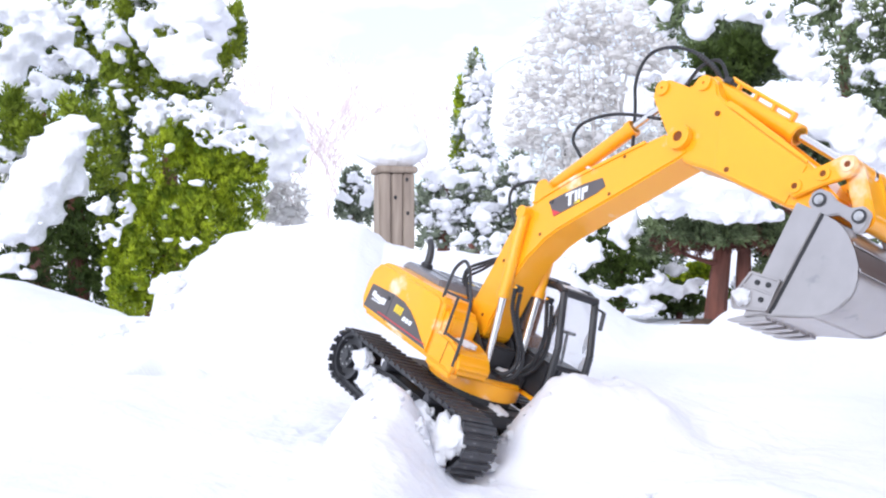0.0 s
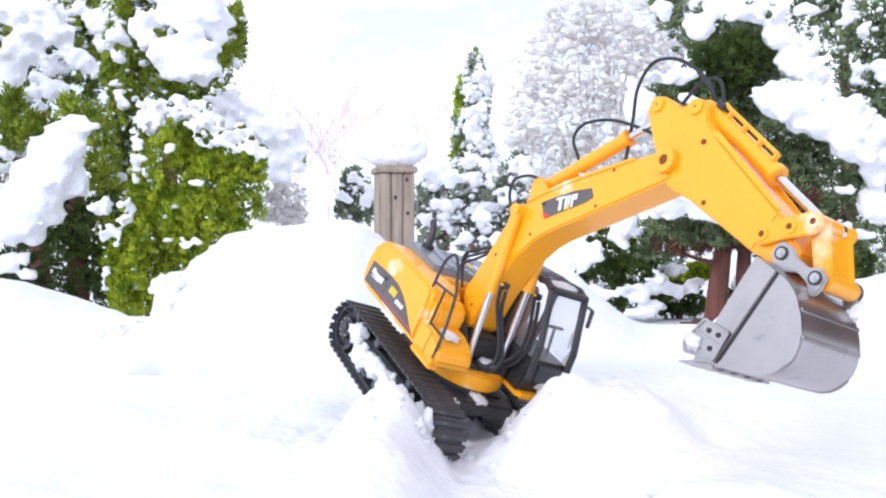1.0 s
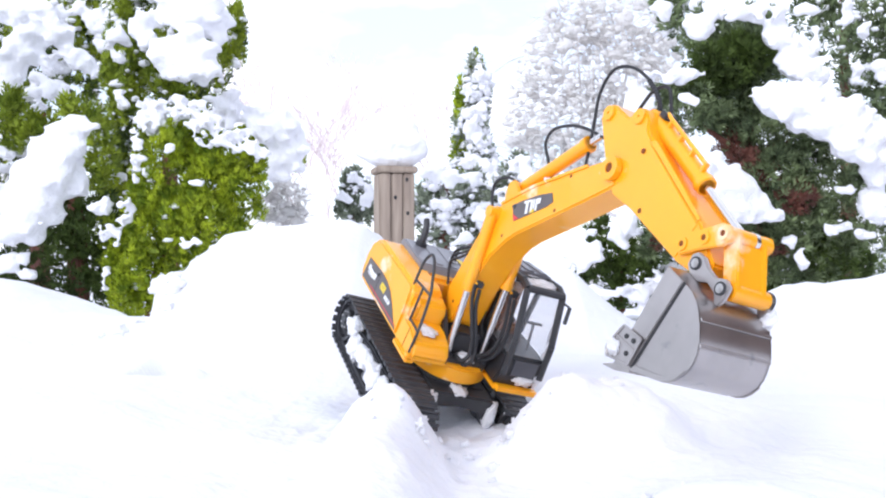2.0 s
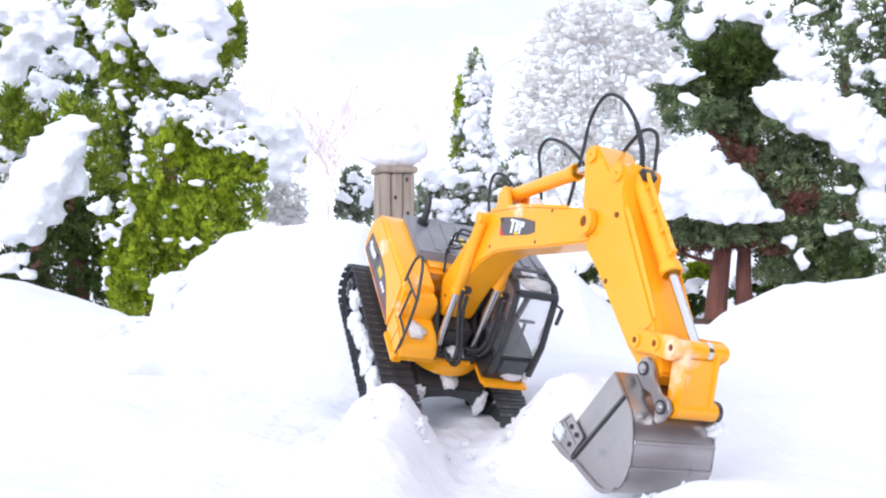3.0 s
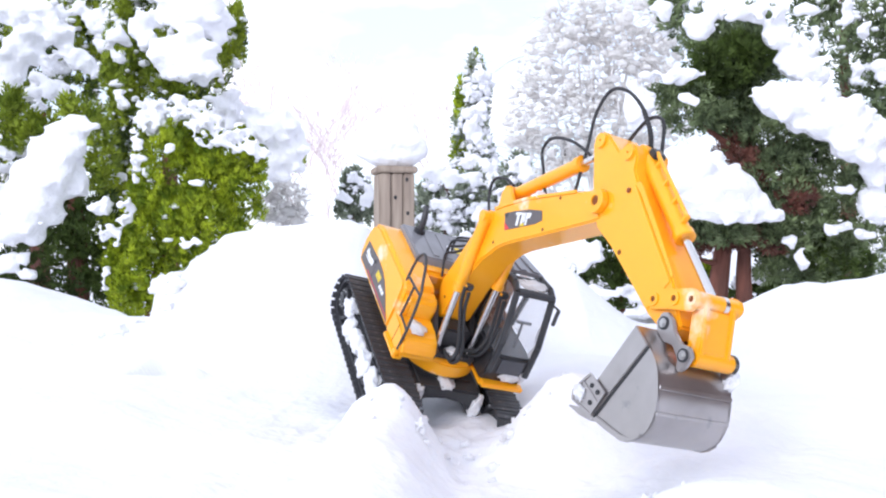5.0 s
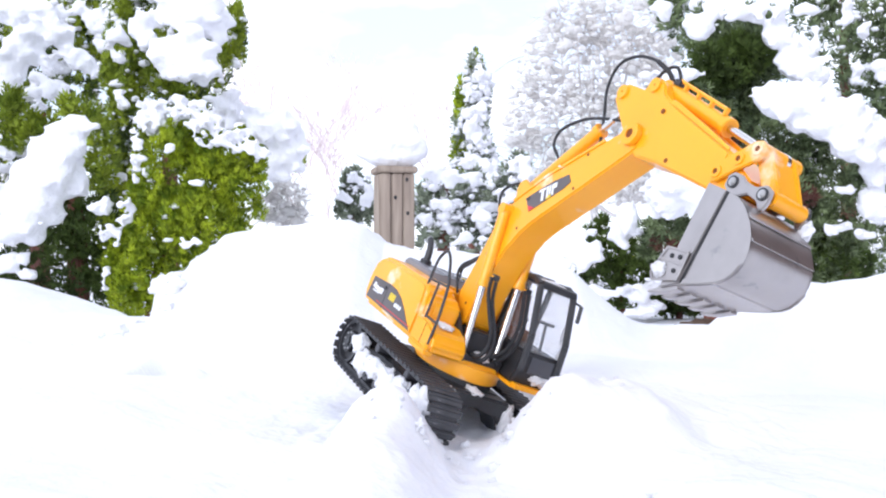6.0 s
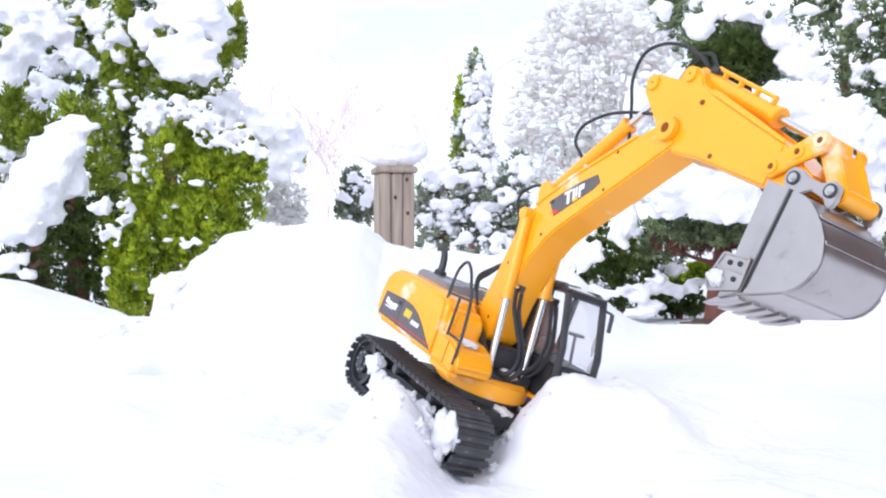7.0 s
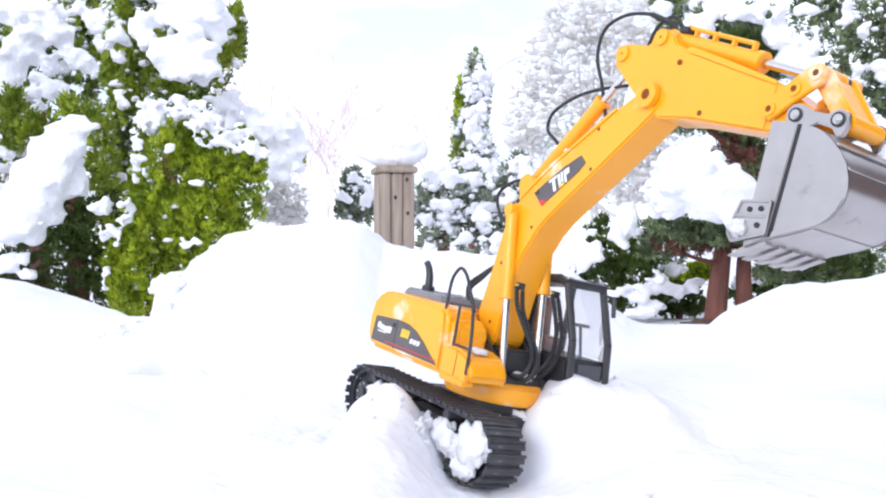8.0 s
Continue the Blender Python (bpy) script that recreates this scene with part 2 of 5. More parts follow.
def snow_height(x, y):
    """Height of the snow: trampled field, a long bank behind the machine, a bank to its other side, lumps beside its tracks."""
    field = 0.147 + 0.030 * ss(0.05, 0.22, x) + 0.026 * ss(0.85, 1.5, y) * (1 - ss(0.1, 0.3, x)) + 0.02 * ss(-0.1, -0.5, x) + 0.020 * ss(0.76, 0.86, y)
    garden = 0.02 + 0.0 * x
    field = field + (garden - field) * ss(1.7, 2.7, y)
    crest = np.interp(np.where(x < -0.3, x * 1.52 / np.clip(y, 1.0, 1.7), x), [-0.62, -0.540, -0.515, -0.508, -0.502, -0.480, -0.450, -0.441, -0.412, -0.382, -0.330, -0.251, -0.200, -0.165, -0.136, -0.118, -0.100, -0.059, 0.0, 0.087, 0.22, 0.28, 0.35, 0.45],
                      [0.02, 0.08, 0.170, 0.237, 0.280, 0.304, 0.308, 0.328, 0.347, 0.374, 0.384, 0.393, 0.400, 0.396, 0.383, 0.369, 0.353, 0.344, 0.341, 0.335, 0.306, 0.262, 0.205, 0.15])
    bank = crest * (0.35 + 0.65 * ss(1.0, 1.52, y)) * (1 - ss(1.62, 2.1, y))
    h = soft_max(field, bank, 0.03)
    crest2 = np.interp(x, [0.28, 0.354, 0.411, 0.452, 0.517, 0.58, 0.637, 0.80, 1.2, 2.0],
                       [0.04, 0.165, 0.232, 0.270, 0.295, 0.298, 0.308, 0.335, 0.32, 0.25])
    bank2 = crest2 * (0.35 + 0.65 * ss(0.62, 1.22, y)) * (1 - ss(1.32, 1.8, y))
    h = soft_max(h, bank2, 0.02)
    crest3 = np.interp(x, [-3.0, -1.4, -0.948, -0.894, -0.828, -0.756, -0.707, -0.640, -0.58], [0.2, 0.305, 0.281, 0.266, 0.238, 0.215, 0.198, 0.188, 0.14])
    bank3 = crest3 * (0.35 + 0.65 * ss(1.2, 1.86, y)) * (1 - ss(1.95, 2.4, y))
    h = soft_max(h, bank3, 0.02)
    # lumps thrown up beside the tracks
    k1 = bump_at(x, y, -0.055, 0.785, 0.058, 0.06, 3.0)
    low = field - 0.02
    h = soft_max(h, low + (0.212 - low) * k1 + 0.012 * bump_at(x, y, -0.045, 0.79, 0.03, 0.03), 0.015)
    # its foot runs out towards the viewer
    ridge = np.interp(y, [0.40, 0.55, 0.66, 0.74, 0.80, 0.86, 0.93], [0.12, 0.168, 0.190, 0.206, 0.206, 0.14, 0.0])
    middle, half = np.interp(y, [0.5, 0.78], [-0.075, -0.056]), np.interp(y, [0.5, 0.78], [0.085, 0.052])
    h = soft_max(h, low + np.maximum(ridge - low, 0) * np.exp(-np.abs((x - middle) / half) ** 2.6), 0.02)
    k2 = bump_at(x, y, 0.1405, 0.81, 0.0915, 0.065, 3.4)
    h = soft_max(h, low + (0.220 - low) * k2 + 0.014 * bump_at(x, y, 0.112, 0.81, 0.035, 0.04), 0.015)
    # snow heaped where the bucket digs
    h = soft_max(h, low + (0.200 - low) * bump_at(x, y, 0.185, 0.535, 0.085, 0.04, 3.0), 0.012)
    # a footprint
    h = h - 0.050 * bump_at(x, y, -0.365, 1.16, 0.032, 0.045, 4.0) + 0.016 * bump_at(x, y, -0.335, 1.20, 0.025, 0.04) + 0.012 * bump_at(x, y, -0.315, 1.10, 0.012, 0.014, 3.0)
    return h


def axis(*runs):
    out = []
    for a, b, n in runs:
        out += list(np.linspace(a, b, n, endpoint=False))
    return np.array(out + [runs[-1][1]])


def snow_ground():
    xs = axis((-300, -20, 8), (-20, -3, 20), (-3, -0.9, 50), (-0.9, -0.25, 110), (-0.25, 0.32, 210), (0.32, 0.9, 80), (0.9, 3, 50), (3, 20, 20), (20, 300, 8))
    ys = axis((-60, -2, 10), (-2, 0.4, 24), (0.4, 0.62, 30), (0.62, 1.05, 170), (1.05, 2.4, 120), (2.4, 8, 50), (8, 40, 20), (40, 600, 10))
    gx, gy = np.meshgrid(xs, ys)
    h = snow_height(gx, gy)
    near = (np.abs(gx) < 3) & (gy > -1) & (gy < 4)
    flat = h.ravel()
    base = flat.copy()
    for i in np.flatnonzero(near.ravel()):
        x, y = gx.ravel()[i], gy.ravel()[i]
        flat[i] += 0.012 * noise.fractal(Vector((x * 5, y * 5, 0.3)), 1.0, 2.0, 3)
        if abs(x - 0.03) < 0.28 and 0.6 < y < 1.05:
            flat[i] += 0.0012 * noise.fractal(Vector((x * 60, y * 60, 1.7 + base[i] * 70)), 0.7, 2.0, 3)
        flat[i] += (0.0025 + 0.0045 * math.exp(-((x - 0.03) / 0.2) ** 2 - ((y - 0.80) / 0.12) ** 2)) * noise.fractal(Vector((x * 24, y * 24, 4.0 + base[i] * 30)), 0.8, 2.0, 3)
    v = np.stack([gx.ravel(), gy.ravel(), flat], -1)
    nx, ny = len(xs), len(ys)
    idx = np.arange(nx * ny).reshape(ny, nx)
    f = np.stack([idx[:-1, :-1], idx[:-1, 1:], idx[1:, 1:], idx[1:, :-1]], -1).reshape(-1, 4)
    return tagged(numpy_mesh("ground", v, f, SNOW, smooth=True), "deep fresh white snow, trampled and heaped in soft banks", "ground", kind="structure")


def snow_clods():
    """Crumbs of broken snow round the tracks and along the lumps."""
    rng = np.random.default_rng(3)
    bms = []
    for cx, cy, rx, ry, n in ((-0.055, 0.79, 0.065, 0.05, 34), (0.10, 0.82, 0.07, 0.04, 30), (0.03, 0.80, 0.05, 0.05, 24), (0.18, 0.565, 0.08, 0.02, 24), (-0.5, 1.5, 0.12, 0.2, 30)):
        for _ in range(n):
            a, r = rng.uniform(0, math.tau), math.sqrt(rng.random())
            x, y = cx + rx * r * math.cos(a), cy + ry * r * math.sin(a)
            s = 0.0013 * rng.gamma(2.0, 0.7) * (1 if cy < 1 else 3)
            z = float(snow_height(np.array(x), np.array(y)))
            z += 0.012 * noise.fractal(Vector((x * 5, y * 5, 0.3)), 1.0, 2.0, 3) + 0.007 * noise.fractal(Vector((x * 24, y * 24, 4.0 + z * 30)), 0.8, 2.0, 3)
            bms.append(lump((x, y, z - s * 0.25), (s * rng.uniform(0.8, 1.5), s * rng.uniform(0.8, 1.5), s), rng.uniform(0, 60), 0.8, 2.2, 3))
    ob = part("snow_clods", merged(*bms), SNOW, None, angle=180)
    tagged(ob, "loose crumbs of broken snow on the trampled drift", "snow", kind="stuff")


snow_ground()
snow_clods()


# ---- garden: trees, shrubs, post ----
RNG = np.random.default_rng(7)
PER = math.tan(radians(27.0)) / 784.0      # metres across for one step of view at one metre


def spot(u, v, y):
    """The place at distance y that lies on the view line (u, v), counted from the view's upper left corner."""
    return np.array([(u - 784) * PER * y, y, EYE - (v - 441) * PER * y])


def lobes_of(rows, y, deep=0.8, back=0.0):
    """Rounded masses from (u, v, half width, half height[, nearer by]) at distance y."""
    out = []
    for r in rows:
        u, v, a, b = r[:4]
        yy = y - (r[4] if len(r) > 4 else 0.0) + back
        out.append((spot(u, v, yy), np.array([a * PER * yy, 0.5 * deep * (a + b) * PER * yy, b * PER * yy])))
    return out


def foliage(name, lobes, mat, parent, density, blade, width, fan=4, upward=0.8, droop=0.0, fill=0.3):
    """A crown of many small blades, in sprays on and in rounded masses with an uneven skin."""
    V, F, base = [], [], 0
    for c, r in lobes:
        area = 4 * math.pi * ((r[0] * r[1]) ** 1.6 / 3 + (r[0] * r[2]) ** 1.6 / 3 + (r[1] * r[2]) ** 1.6 / 3) ** (1 / 1.6)
        n = max(12, int(area * density))
        d = RNG.normal(size=(n, 3))
        d /= np.linalg.norm(d, axis=1, keepdims=True)
        k = np.where(RNG.random(n) < fill, RNG.uniform(0.35, 0.85, n), RNG.uniform(0.85, 1.05, n))
        wob = np.array([1 + 0.28 * noise.noise(Vector(q * 3.1 + c * 5)) + 0.15 * noise.noise(Vector(q * 8 + c * 9)) for q in d])
        p = c + d * r * (k * wob)[:, None]
        ax = d * 0.75 + np.array([0, 0, upward]) + RNG.normal(scale=0.35, size=(n, 3))
        ax /= np.linalg.norm(ax, axis=1, keepdims=True)
        side = np.cross(ax, RNG.normal(size=(n, 3)))
        side /= np.linalg.norm(side, axis=1, keepdims=True)
        nrm = np.cross(ax, side)
        size = RNG.uniform(0.65, 1.25, n)
        for j in range(fan):
            a = (j - (fan - 1) / 2) * 0.5 + RNG.normal(scale=0.15, size=n)
            u = ax * np.cos(a)[:, None] + side * np.sin(a)[:, None]
            w = -ax * np.sin(a)[:, None] + side * np.cos(a)[:, None] + nrm * 0.3
            L = (blade * size * (1 - 0.12 * abs(j - (fan - 1) / 2)))[:, None]
            W = (width * size)[:, None]
            tip = p + u * L - np.array([0, 0, droop]) * L
            q = np.stack([p, p + u * L * 0.55 - w * W + nrm * W * 0.4, tip, p + u * L * 0.55 + w * W], 1)
            V.append(q.reshape(-1, 3))
            F.append(base + np.arange(n * 4).reshape(n, 4))
            base += n * 4
    return numpy_mesh(name, np.concatenate(V), np.concatenate(F), mat, parent)


def broken(lobes, n, wide, tall, core=0.78):
    """Rounded masses broken into many smaller plumes round a smaller core."""
    out = []
    for c, r in lobes:
        out.append((c, r * core))
        for _ in range(n):
            d = RNG.normal(size=3)
            d /= np.linalg.norm(d)
            d[1] = -abs(d[1]) if RNG.random() < 0.7 else d[1]
            k = RNG.uniform(0.75, 1.25)
            out.append((c + d * r * 0.84, np.array([r[0] * wide, r[1] * wide, r[2] * tall]) * k))
    return out


def snow_load(name, lobes, parent, voxel=0.014, crumbs=5, label="", rough=0.35, clods=0.0):
    """Snow lying on branches: lumps and crumbs run together."""
    parts = []
    for i, (c, r) in enumerate(lobes):
        if min(r[0], r[2]) < clods:
            for _ in range(int(np.clip(2.0 * r[0] * r[2] / (1.15 * voxel) ** 2, 8, 130))):
                a, q = RNG.uniform(0, math.tau), math.sqrt(RNG.random())
                s = voxel * RNG.choice([0.75, 0.9, 1.1, 1.4, 1.8])
                parts.append(lump(c + r * np.array([q * math.cos(a), RNG.uniform(-0.8, 0.5), q * math.sin(a)]) * 1.2, np.array([s * RNG.uniform(0.9, 1.5), s, s * RNG.uniform(0.7, 1.0)]), RNG.uniform(0, 50), 0.4, 2.0, 2))
            continue
        parts.append(lump(c, r * np.array([0.95, 0.9, 0.92]), i + len(lobes) * 1.7, rough, 2.1, 3))
        small = min(r[0], r[2])
        for k in range(crumbs * 3):
            a = RNG.uniform(0, math.tau)
            d = np.array([math.cos(a), RNG.uniform(-0.9, 0.3), math.sin(a)])
            q = RNG.uniform(0.6, 0.98)
            s = small * (RNG.uniform(0.22, 0.42) if k % 3 else RNG.uniform(0.10, 0.2))
            if k % 3 == 0:
                q = RNG.uniform(0.92, 1.15)
            parts.append(lump(c + d * r * q, np.array([s * RNG.uniform(0.9, 1.5), s, s * RNG.uniform(0.7, 1.0)]), RNG.uniform(0, 50), 0.35, 2.0, 2))
    ob = part(name, merged(*parts), SNOW_FAR, parent, label, angle=180)
    m = ob.modifiers.new("blend", "REMESH")
    m.mode, m.voxel_size, m.use_smooth_shade = "VOXEL", voxel, True
    return tagged(ob, kind="stuff")


ICO = bmesh.new()
bmesh.ops.create_icosphere(ICO, subdivisions=1, radius=1.0)
ICO_V = np.array([v.co[:] for v in ICO.verts])
ICO_F = np.array([[v.index for v in f.verts] for f in ICO.faces])
ICO.free()


def snow_crumbs(name, lobes, parent, density, size, label="", top=True, mat=None):
    """Small clots of snow caught in the foliage."""
    V, F, base = [], [], 0
    for c, r in lobes:
        n = max(3, int(density * r[0] * r[2] * 12))
        d = RNG.normal(size=(n, 3))
        d /= np.linalg.norm(d, axis=1, keepdims=True)
        if top:
            d[:, 2] = np.where(RNG.random(n) < 0.65, np.abs(d[:, 2]), d[:, 2])
        p = c + d * r * RNG.uniform(0.9, 1.12, n)[:, None]
        s = size * RNG.gamma(2.2, 0.45, n)
        for q, k in zip(p, s):
            stretch = np.array([RNG.uniform(0.8, 1.6), RNG.uniform(0.8, 1.3), RNG.uniform(0.6, 1.0)])
            V.append(q + ICO_V * k * stretch * RNG.uniform(0.75, 1.25, (len(ICO_V), 1)))
            F.append(ICO_F + base)
            base += len(ICO_V)
    ob = numpy_mesh(name, np.concatenate(V), np.concatenate(F), mat or SNOW_FAR, parent, True)
    if label:
        ob["label"] = label
    return tagged(ob, kind="stuff")


def limb(points, r, r2, n=9):
    return tube([tuple(p) for p in points], r, n, 6, taper=r2)


def tree(name, y, trunk, green, mat, snow, label, category, density=900, blade=0.045, width=0.007, bark=BARK, ground=0.02, voxel=0.014,
         crumb=40, crumb_size=0.012, fan=4, upward=0.8, group="", more=(), extra_limbs=(), crumbs=5, droop=0.0, fill=0.3, deep=0.8, plumes=(9, 0.24, 0.40), clods=0.07, rough=0.35, lean=1.0):
    """trunk: rows of (u, v, radius in metres) from the foot up."""
    global RNG
    RNG = np.random.default_rng(int(y * 1000 + trunk[0][0] + 4000))
    foot = spot(trunk[0][0], trunk[0][1], y)
    group = group or {"arborvitae": "row of arborvitae", "low_shrub": "low shrubs by the juniper", "spruce": "snowy spruces"}.get(name, "")
    top = tagged(new(name), label, category, group)
    line = [spot(u, v, y) for u, v, _ in trunk]
    line[0][2] = ground - 0.05
    part("trunk", limb(line, trunk[0][2], trunk[-1][2]), bark, top)
    for pts, r0, r1 in extra_limbs:
        part("limb", limb([spot(u, v, y - dy) for u, v, dy in pts], r0, r1), bark, top)
    lobes = lobes_of(green, y, deep)
    # brighter crowns get a darker core: old growth plus shade put into colour
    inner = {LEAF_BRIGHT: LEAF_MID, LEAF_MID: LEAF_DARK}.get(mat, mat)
    tufts = broken(lobes, *plumes)
    step = plumes[0] + 1
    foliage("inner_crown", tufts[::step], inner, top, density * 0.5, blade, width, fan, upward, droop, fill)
    foliage("crown", [q for i, q in enumerate(tufts) if i % step], mat, top, density * 0.62, blade, width, fan, upward, droop, fill)
    for rows, m2 in more:
        foliage("crown", broken(lobes_of(rows, y, deep), *plumes), m2, top, density * 0.62, blade, width, fan, upward, droop, fill)
    if snow:
        snow_load("snow_load", [(c, r * lean) for c, r in lobes_of(snow, y, 0.9, -0.06)], top, voxel, crumbs, "thick white snow weighing down the branches", rough, clods)
    if crumb:
        snow_crumbs("snow_dusting", lobes, top, crumb, crumb_size, "clots of snow caught in the foliage")
    return top


def garden():
    # bright arborvitae by the bank
    tree("arborvitae", 3.3, [(262, 556, 0.035), (285, 470, 0.03), (310, 330, 0.02)],
         [(250, 485, 62, 80, 0.05), (235, 530, 45, 45, 0.02), (300, 440, 75, 95, 0.1), (360, 400, 75, 80, 0.1), (425, 335, 50, 68, 0.05), (300, 320, 68, 95, 0.06),
          (375, 315, 55, 65, 0.06), (265, 390, 50, 80, 0.08), (390, 395, 60, 60), (345, 250, 60, 50), (440, 290, 34, 34)],
         LEAF_BRIGHT, [(285, 212, 36, 18), (268, 205, 20, 30), (350, 205, 30, 20, 0.1), (372, 232, 22, 26, 0.1), (310, 190, 24, 16, 0.05), (242, 262, 10, 26, 0.15), (240, 300, 7, 22, 0.15), (222, 372, 10, 24, 0.15),
                       (195, 418, 18, 18, 0.15), (188, 480, 5, 26, 0.12), (180, 365, 14, 14, 0.1), (336, 430, 17, 10, 0.28), (345, 325, 10, 5, 0.2), (300, 262, 8, 8, 0.2), (425, 250, 30, 16, 0.1), (460, 268, 16, 12, 0.1)],
         "bright green arborvitae shrub loaded with fresh snow", "shrub", density=4000, blade=0.027, width=0.0028, fan=5, upward=1.3, plumes=(30, 0.16, 0.30, 0.66), crumb=22, crumb_size=0.0085, voxel=0.0075, crumbs=9, fill=0.35)
    # tall arborvitae behind it
    tree("arborvitae", 3.9, [(300, 540, 0.05), (300, 300, 0.04), (310, 200, 0.02)],
         [(235, 240, 36, 140), (225, 120, 40, 90), (245, 30, 42, 70), (215, 370, 40, 110), (330, 175, 60, 60), (345, 60, 50, 70), (395, 110, 24, 60), (300, 130, 45, 90), (420, 60, 18, 50), (350, 260, 60, 50), (300, -30, 70, 50)],
         LEAF_MID, [(330, 100, 54, 42, 0.4), (355, 130, 34, 22, 0.42), (345, 22, 56, 36, 0.35), (300, 20, 30, 26, 0.3), (385, 50, 24, 24, 0.3), (252, 45, 18, 18, 0.3), (262, 70, 12, 14, 0.3), (400, 185, 20, 24, 0.2), (435, 212, 44, 22, 0.2),
                    (485, 225, 44, 30, 0.2), (515, 262, 30, 38, 0.15), (500, 300, 28, 24, 0.15), (180, 240, 18, 14, 0.2), (172, 255, 12, 24, 0.2), (200, 318, 22, 8, 0.2), (215, 180, 10, 20, 0.25), (205, 75, 18, 24, 0.2), (300, -20, 60, 30, 0.2)],
         "tall green arborvitae bowed under heaped snow", "tree", density=2200, blade=0.036, width=0.0038, fan=5, upward=1.2, plumes=(20, 0.19, 0.34, 0.68), crumb=230, crumb_size=0.0125, crumbs=9,
         more=[([(488, 265, 22, 20), (525, 275, 10, 22), (430, 250, 20, 18)], LEAF_BRIGHT)], voxel=0.013)
    # dark arborvitae with bent snowy bough, the shade below put into leaf colour
    tree("arborvitae", 3.5, [(140, 545, 0.05), (135, 400, 0.04), (125, 300, 0.02)],
         [(130, 470, 62, 80), (55, 480, 50, 60), (15, 510, 30, 40), (165, 400, 42, 80), (110, 400, 55, 70), (160, 520, 40, 40)],
         LEAF_DARK, [(150, 222, 26, 14, 0.25), (118, 232, 38, 20, 0.25), (88, 265, 42, 28, 0.25), (58, 310, 42, 36, 0.25), (32, 355, 36, 38, 0.25), (30, 400, 32, 34, 0.25), (60, 415, 22, 24, 0.22), (92, 378, 24, 24, 0.22), (118, 335, 24, 20, 0.2), (140, 325, 18, 24, 0.2), (75, 345, 40, 44, 0.25), (100, 300, 34, 36, 0.25), (50, 380, 34, 40, 0.25), (125, 262, 30, 26, 0.25),
                     (128, 300, 14, 20, 0.2), (30, 455, 26, 9, 0.2), (50, 487, 14, 9, 0.2), (5, 475, 16, 9, 0.2)],
         "dark green arborvitae, shade put in its colour below a snow-bent bough", "tree", density=1700, blade=0.04, width=0.0045, fan=5, crumb=4, crumb_size=0.008, crumbs=2, clods=0.03, rough=0.1,
         more=[([(200, 440, 16, 60), (75, 240, 40, 26), (150, 200, 40, 30), (182, 280, 30, 85), (55, 240, 46, 40), (20, 190, 24, 40)], LEAF_MID)], voxel=0.012)
    tree("arborvitae", 4.6, [(70, 540, 0.06), (70, 300, 0.04), (75, 200, 0.02)],
         [(70, 120, 60, 80), (120, 60, 50, 60), (20, 60, 40, 60), (140, 150, 40, 60), (40, 220, 40, 60), (160, 30, 36, 40), (10, 300, 30, 80), (190, 90, 26, 60), (90, -20, 90, 30)],
         LEAF_MID, [(90, 58, 50, 26, 0.3), (40, 85, 38, 34, 0.3), (20, 125, 26, 36, 0.3), (80, 120, 18, 30, 0.3), (68, 160, 14, 34, 0.3), (100, 160, 24, 22, 0.35), (140, 105, 26, 22, 0.3), (160, 125, 14, 20, 0.3), (130, 18, 34, 12, 0.3), (175, 40, 26, 22, 0.3),
                    (190, 70, 14, 26, 0.3), (20, 215, 16, 26, 0.3), (60, 200, 12, 16, 0.3), (10, 260, 20, 20, 0.3), (110, 85, 18, 16, 0.3), (60, 20, 60, 26, 0.3), (20, 20, 40, 30, 0.3), (15, 170, 26, 30, 0.3)],
         "snow-covered green arborvitae behind the others", "tree", density=900, blade=0.05, width=0.006, fan=5, crumb=260, crumb_size=0.015, voxel=0.012, crumbs=6, clods=0.05, lean=0.9)
    # unseen trees past the row's end, added as dark reflections for the bucket
    unseen_hedge = tree("arborvitae", 3.5, [(-200, 545, 0.05), (-205, 400, 0.04), (-210, 0, 0.02)],
                 [(-200, 440, 110, 120), (-220, 280, 110, 140), (-190, 100, 100, 120), (-210, -60, 80, 100)], LEAF_DARK, [(-230, 250, 80, 30, 0.3), (-160, 100, 60, 30, 0.3), (-210, -80, 60, 40, 0.2)],
                 "unseen dark green arborvitae, added to darken reflections in the bucket", "tree", density=700, blade=0.06, width=0.008, crumb=10, crumb_size=0.014, voxel=0.02)
    for a in (16, 32):
        copy_thing(unseen_hedge, Matrix.Rotation(radians(a), 4, "Z"))
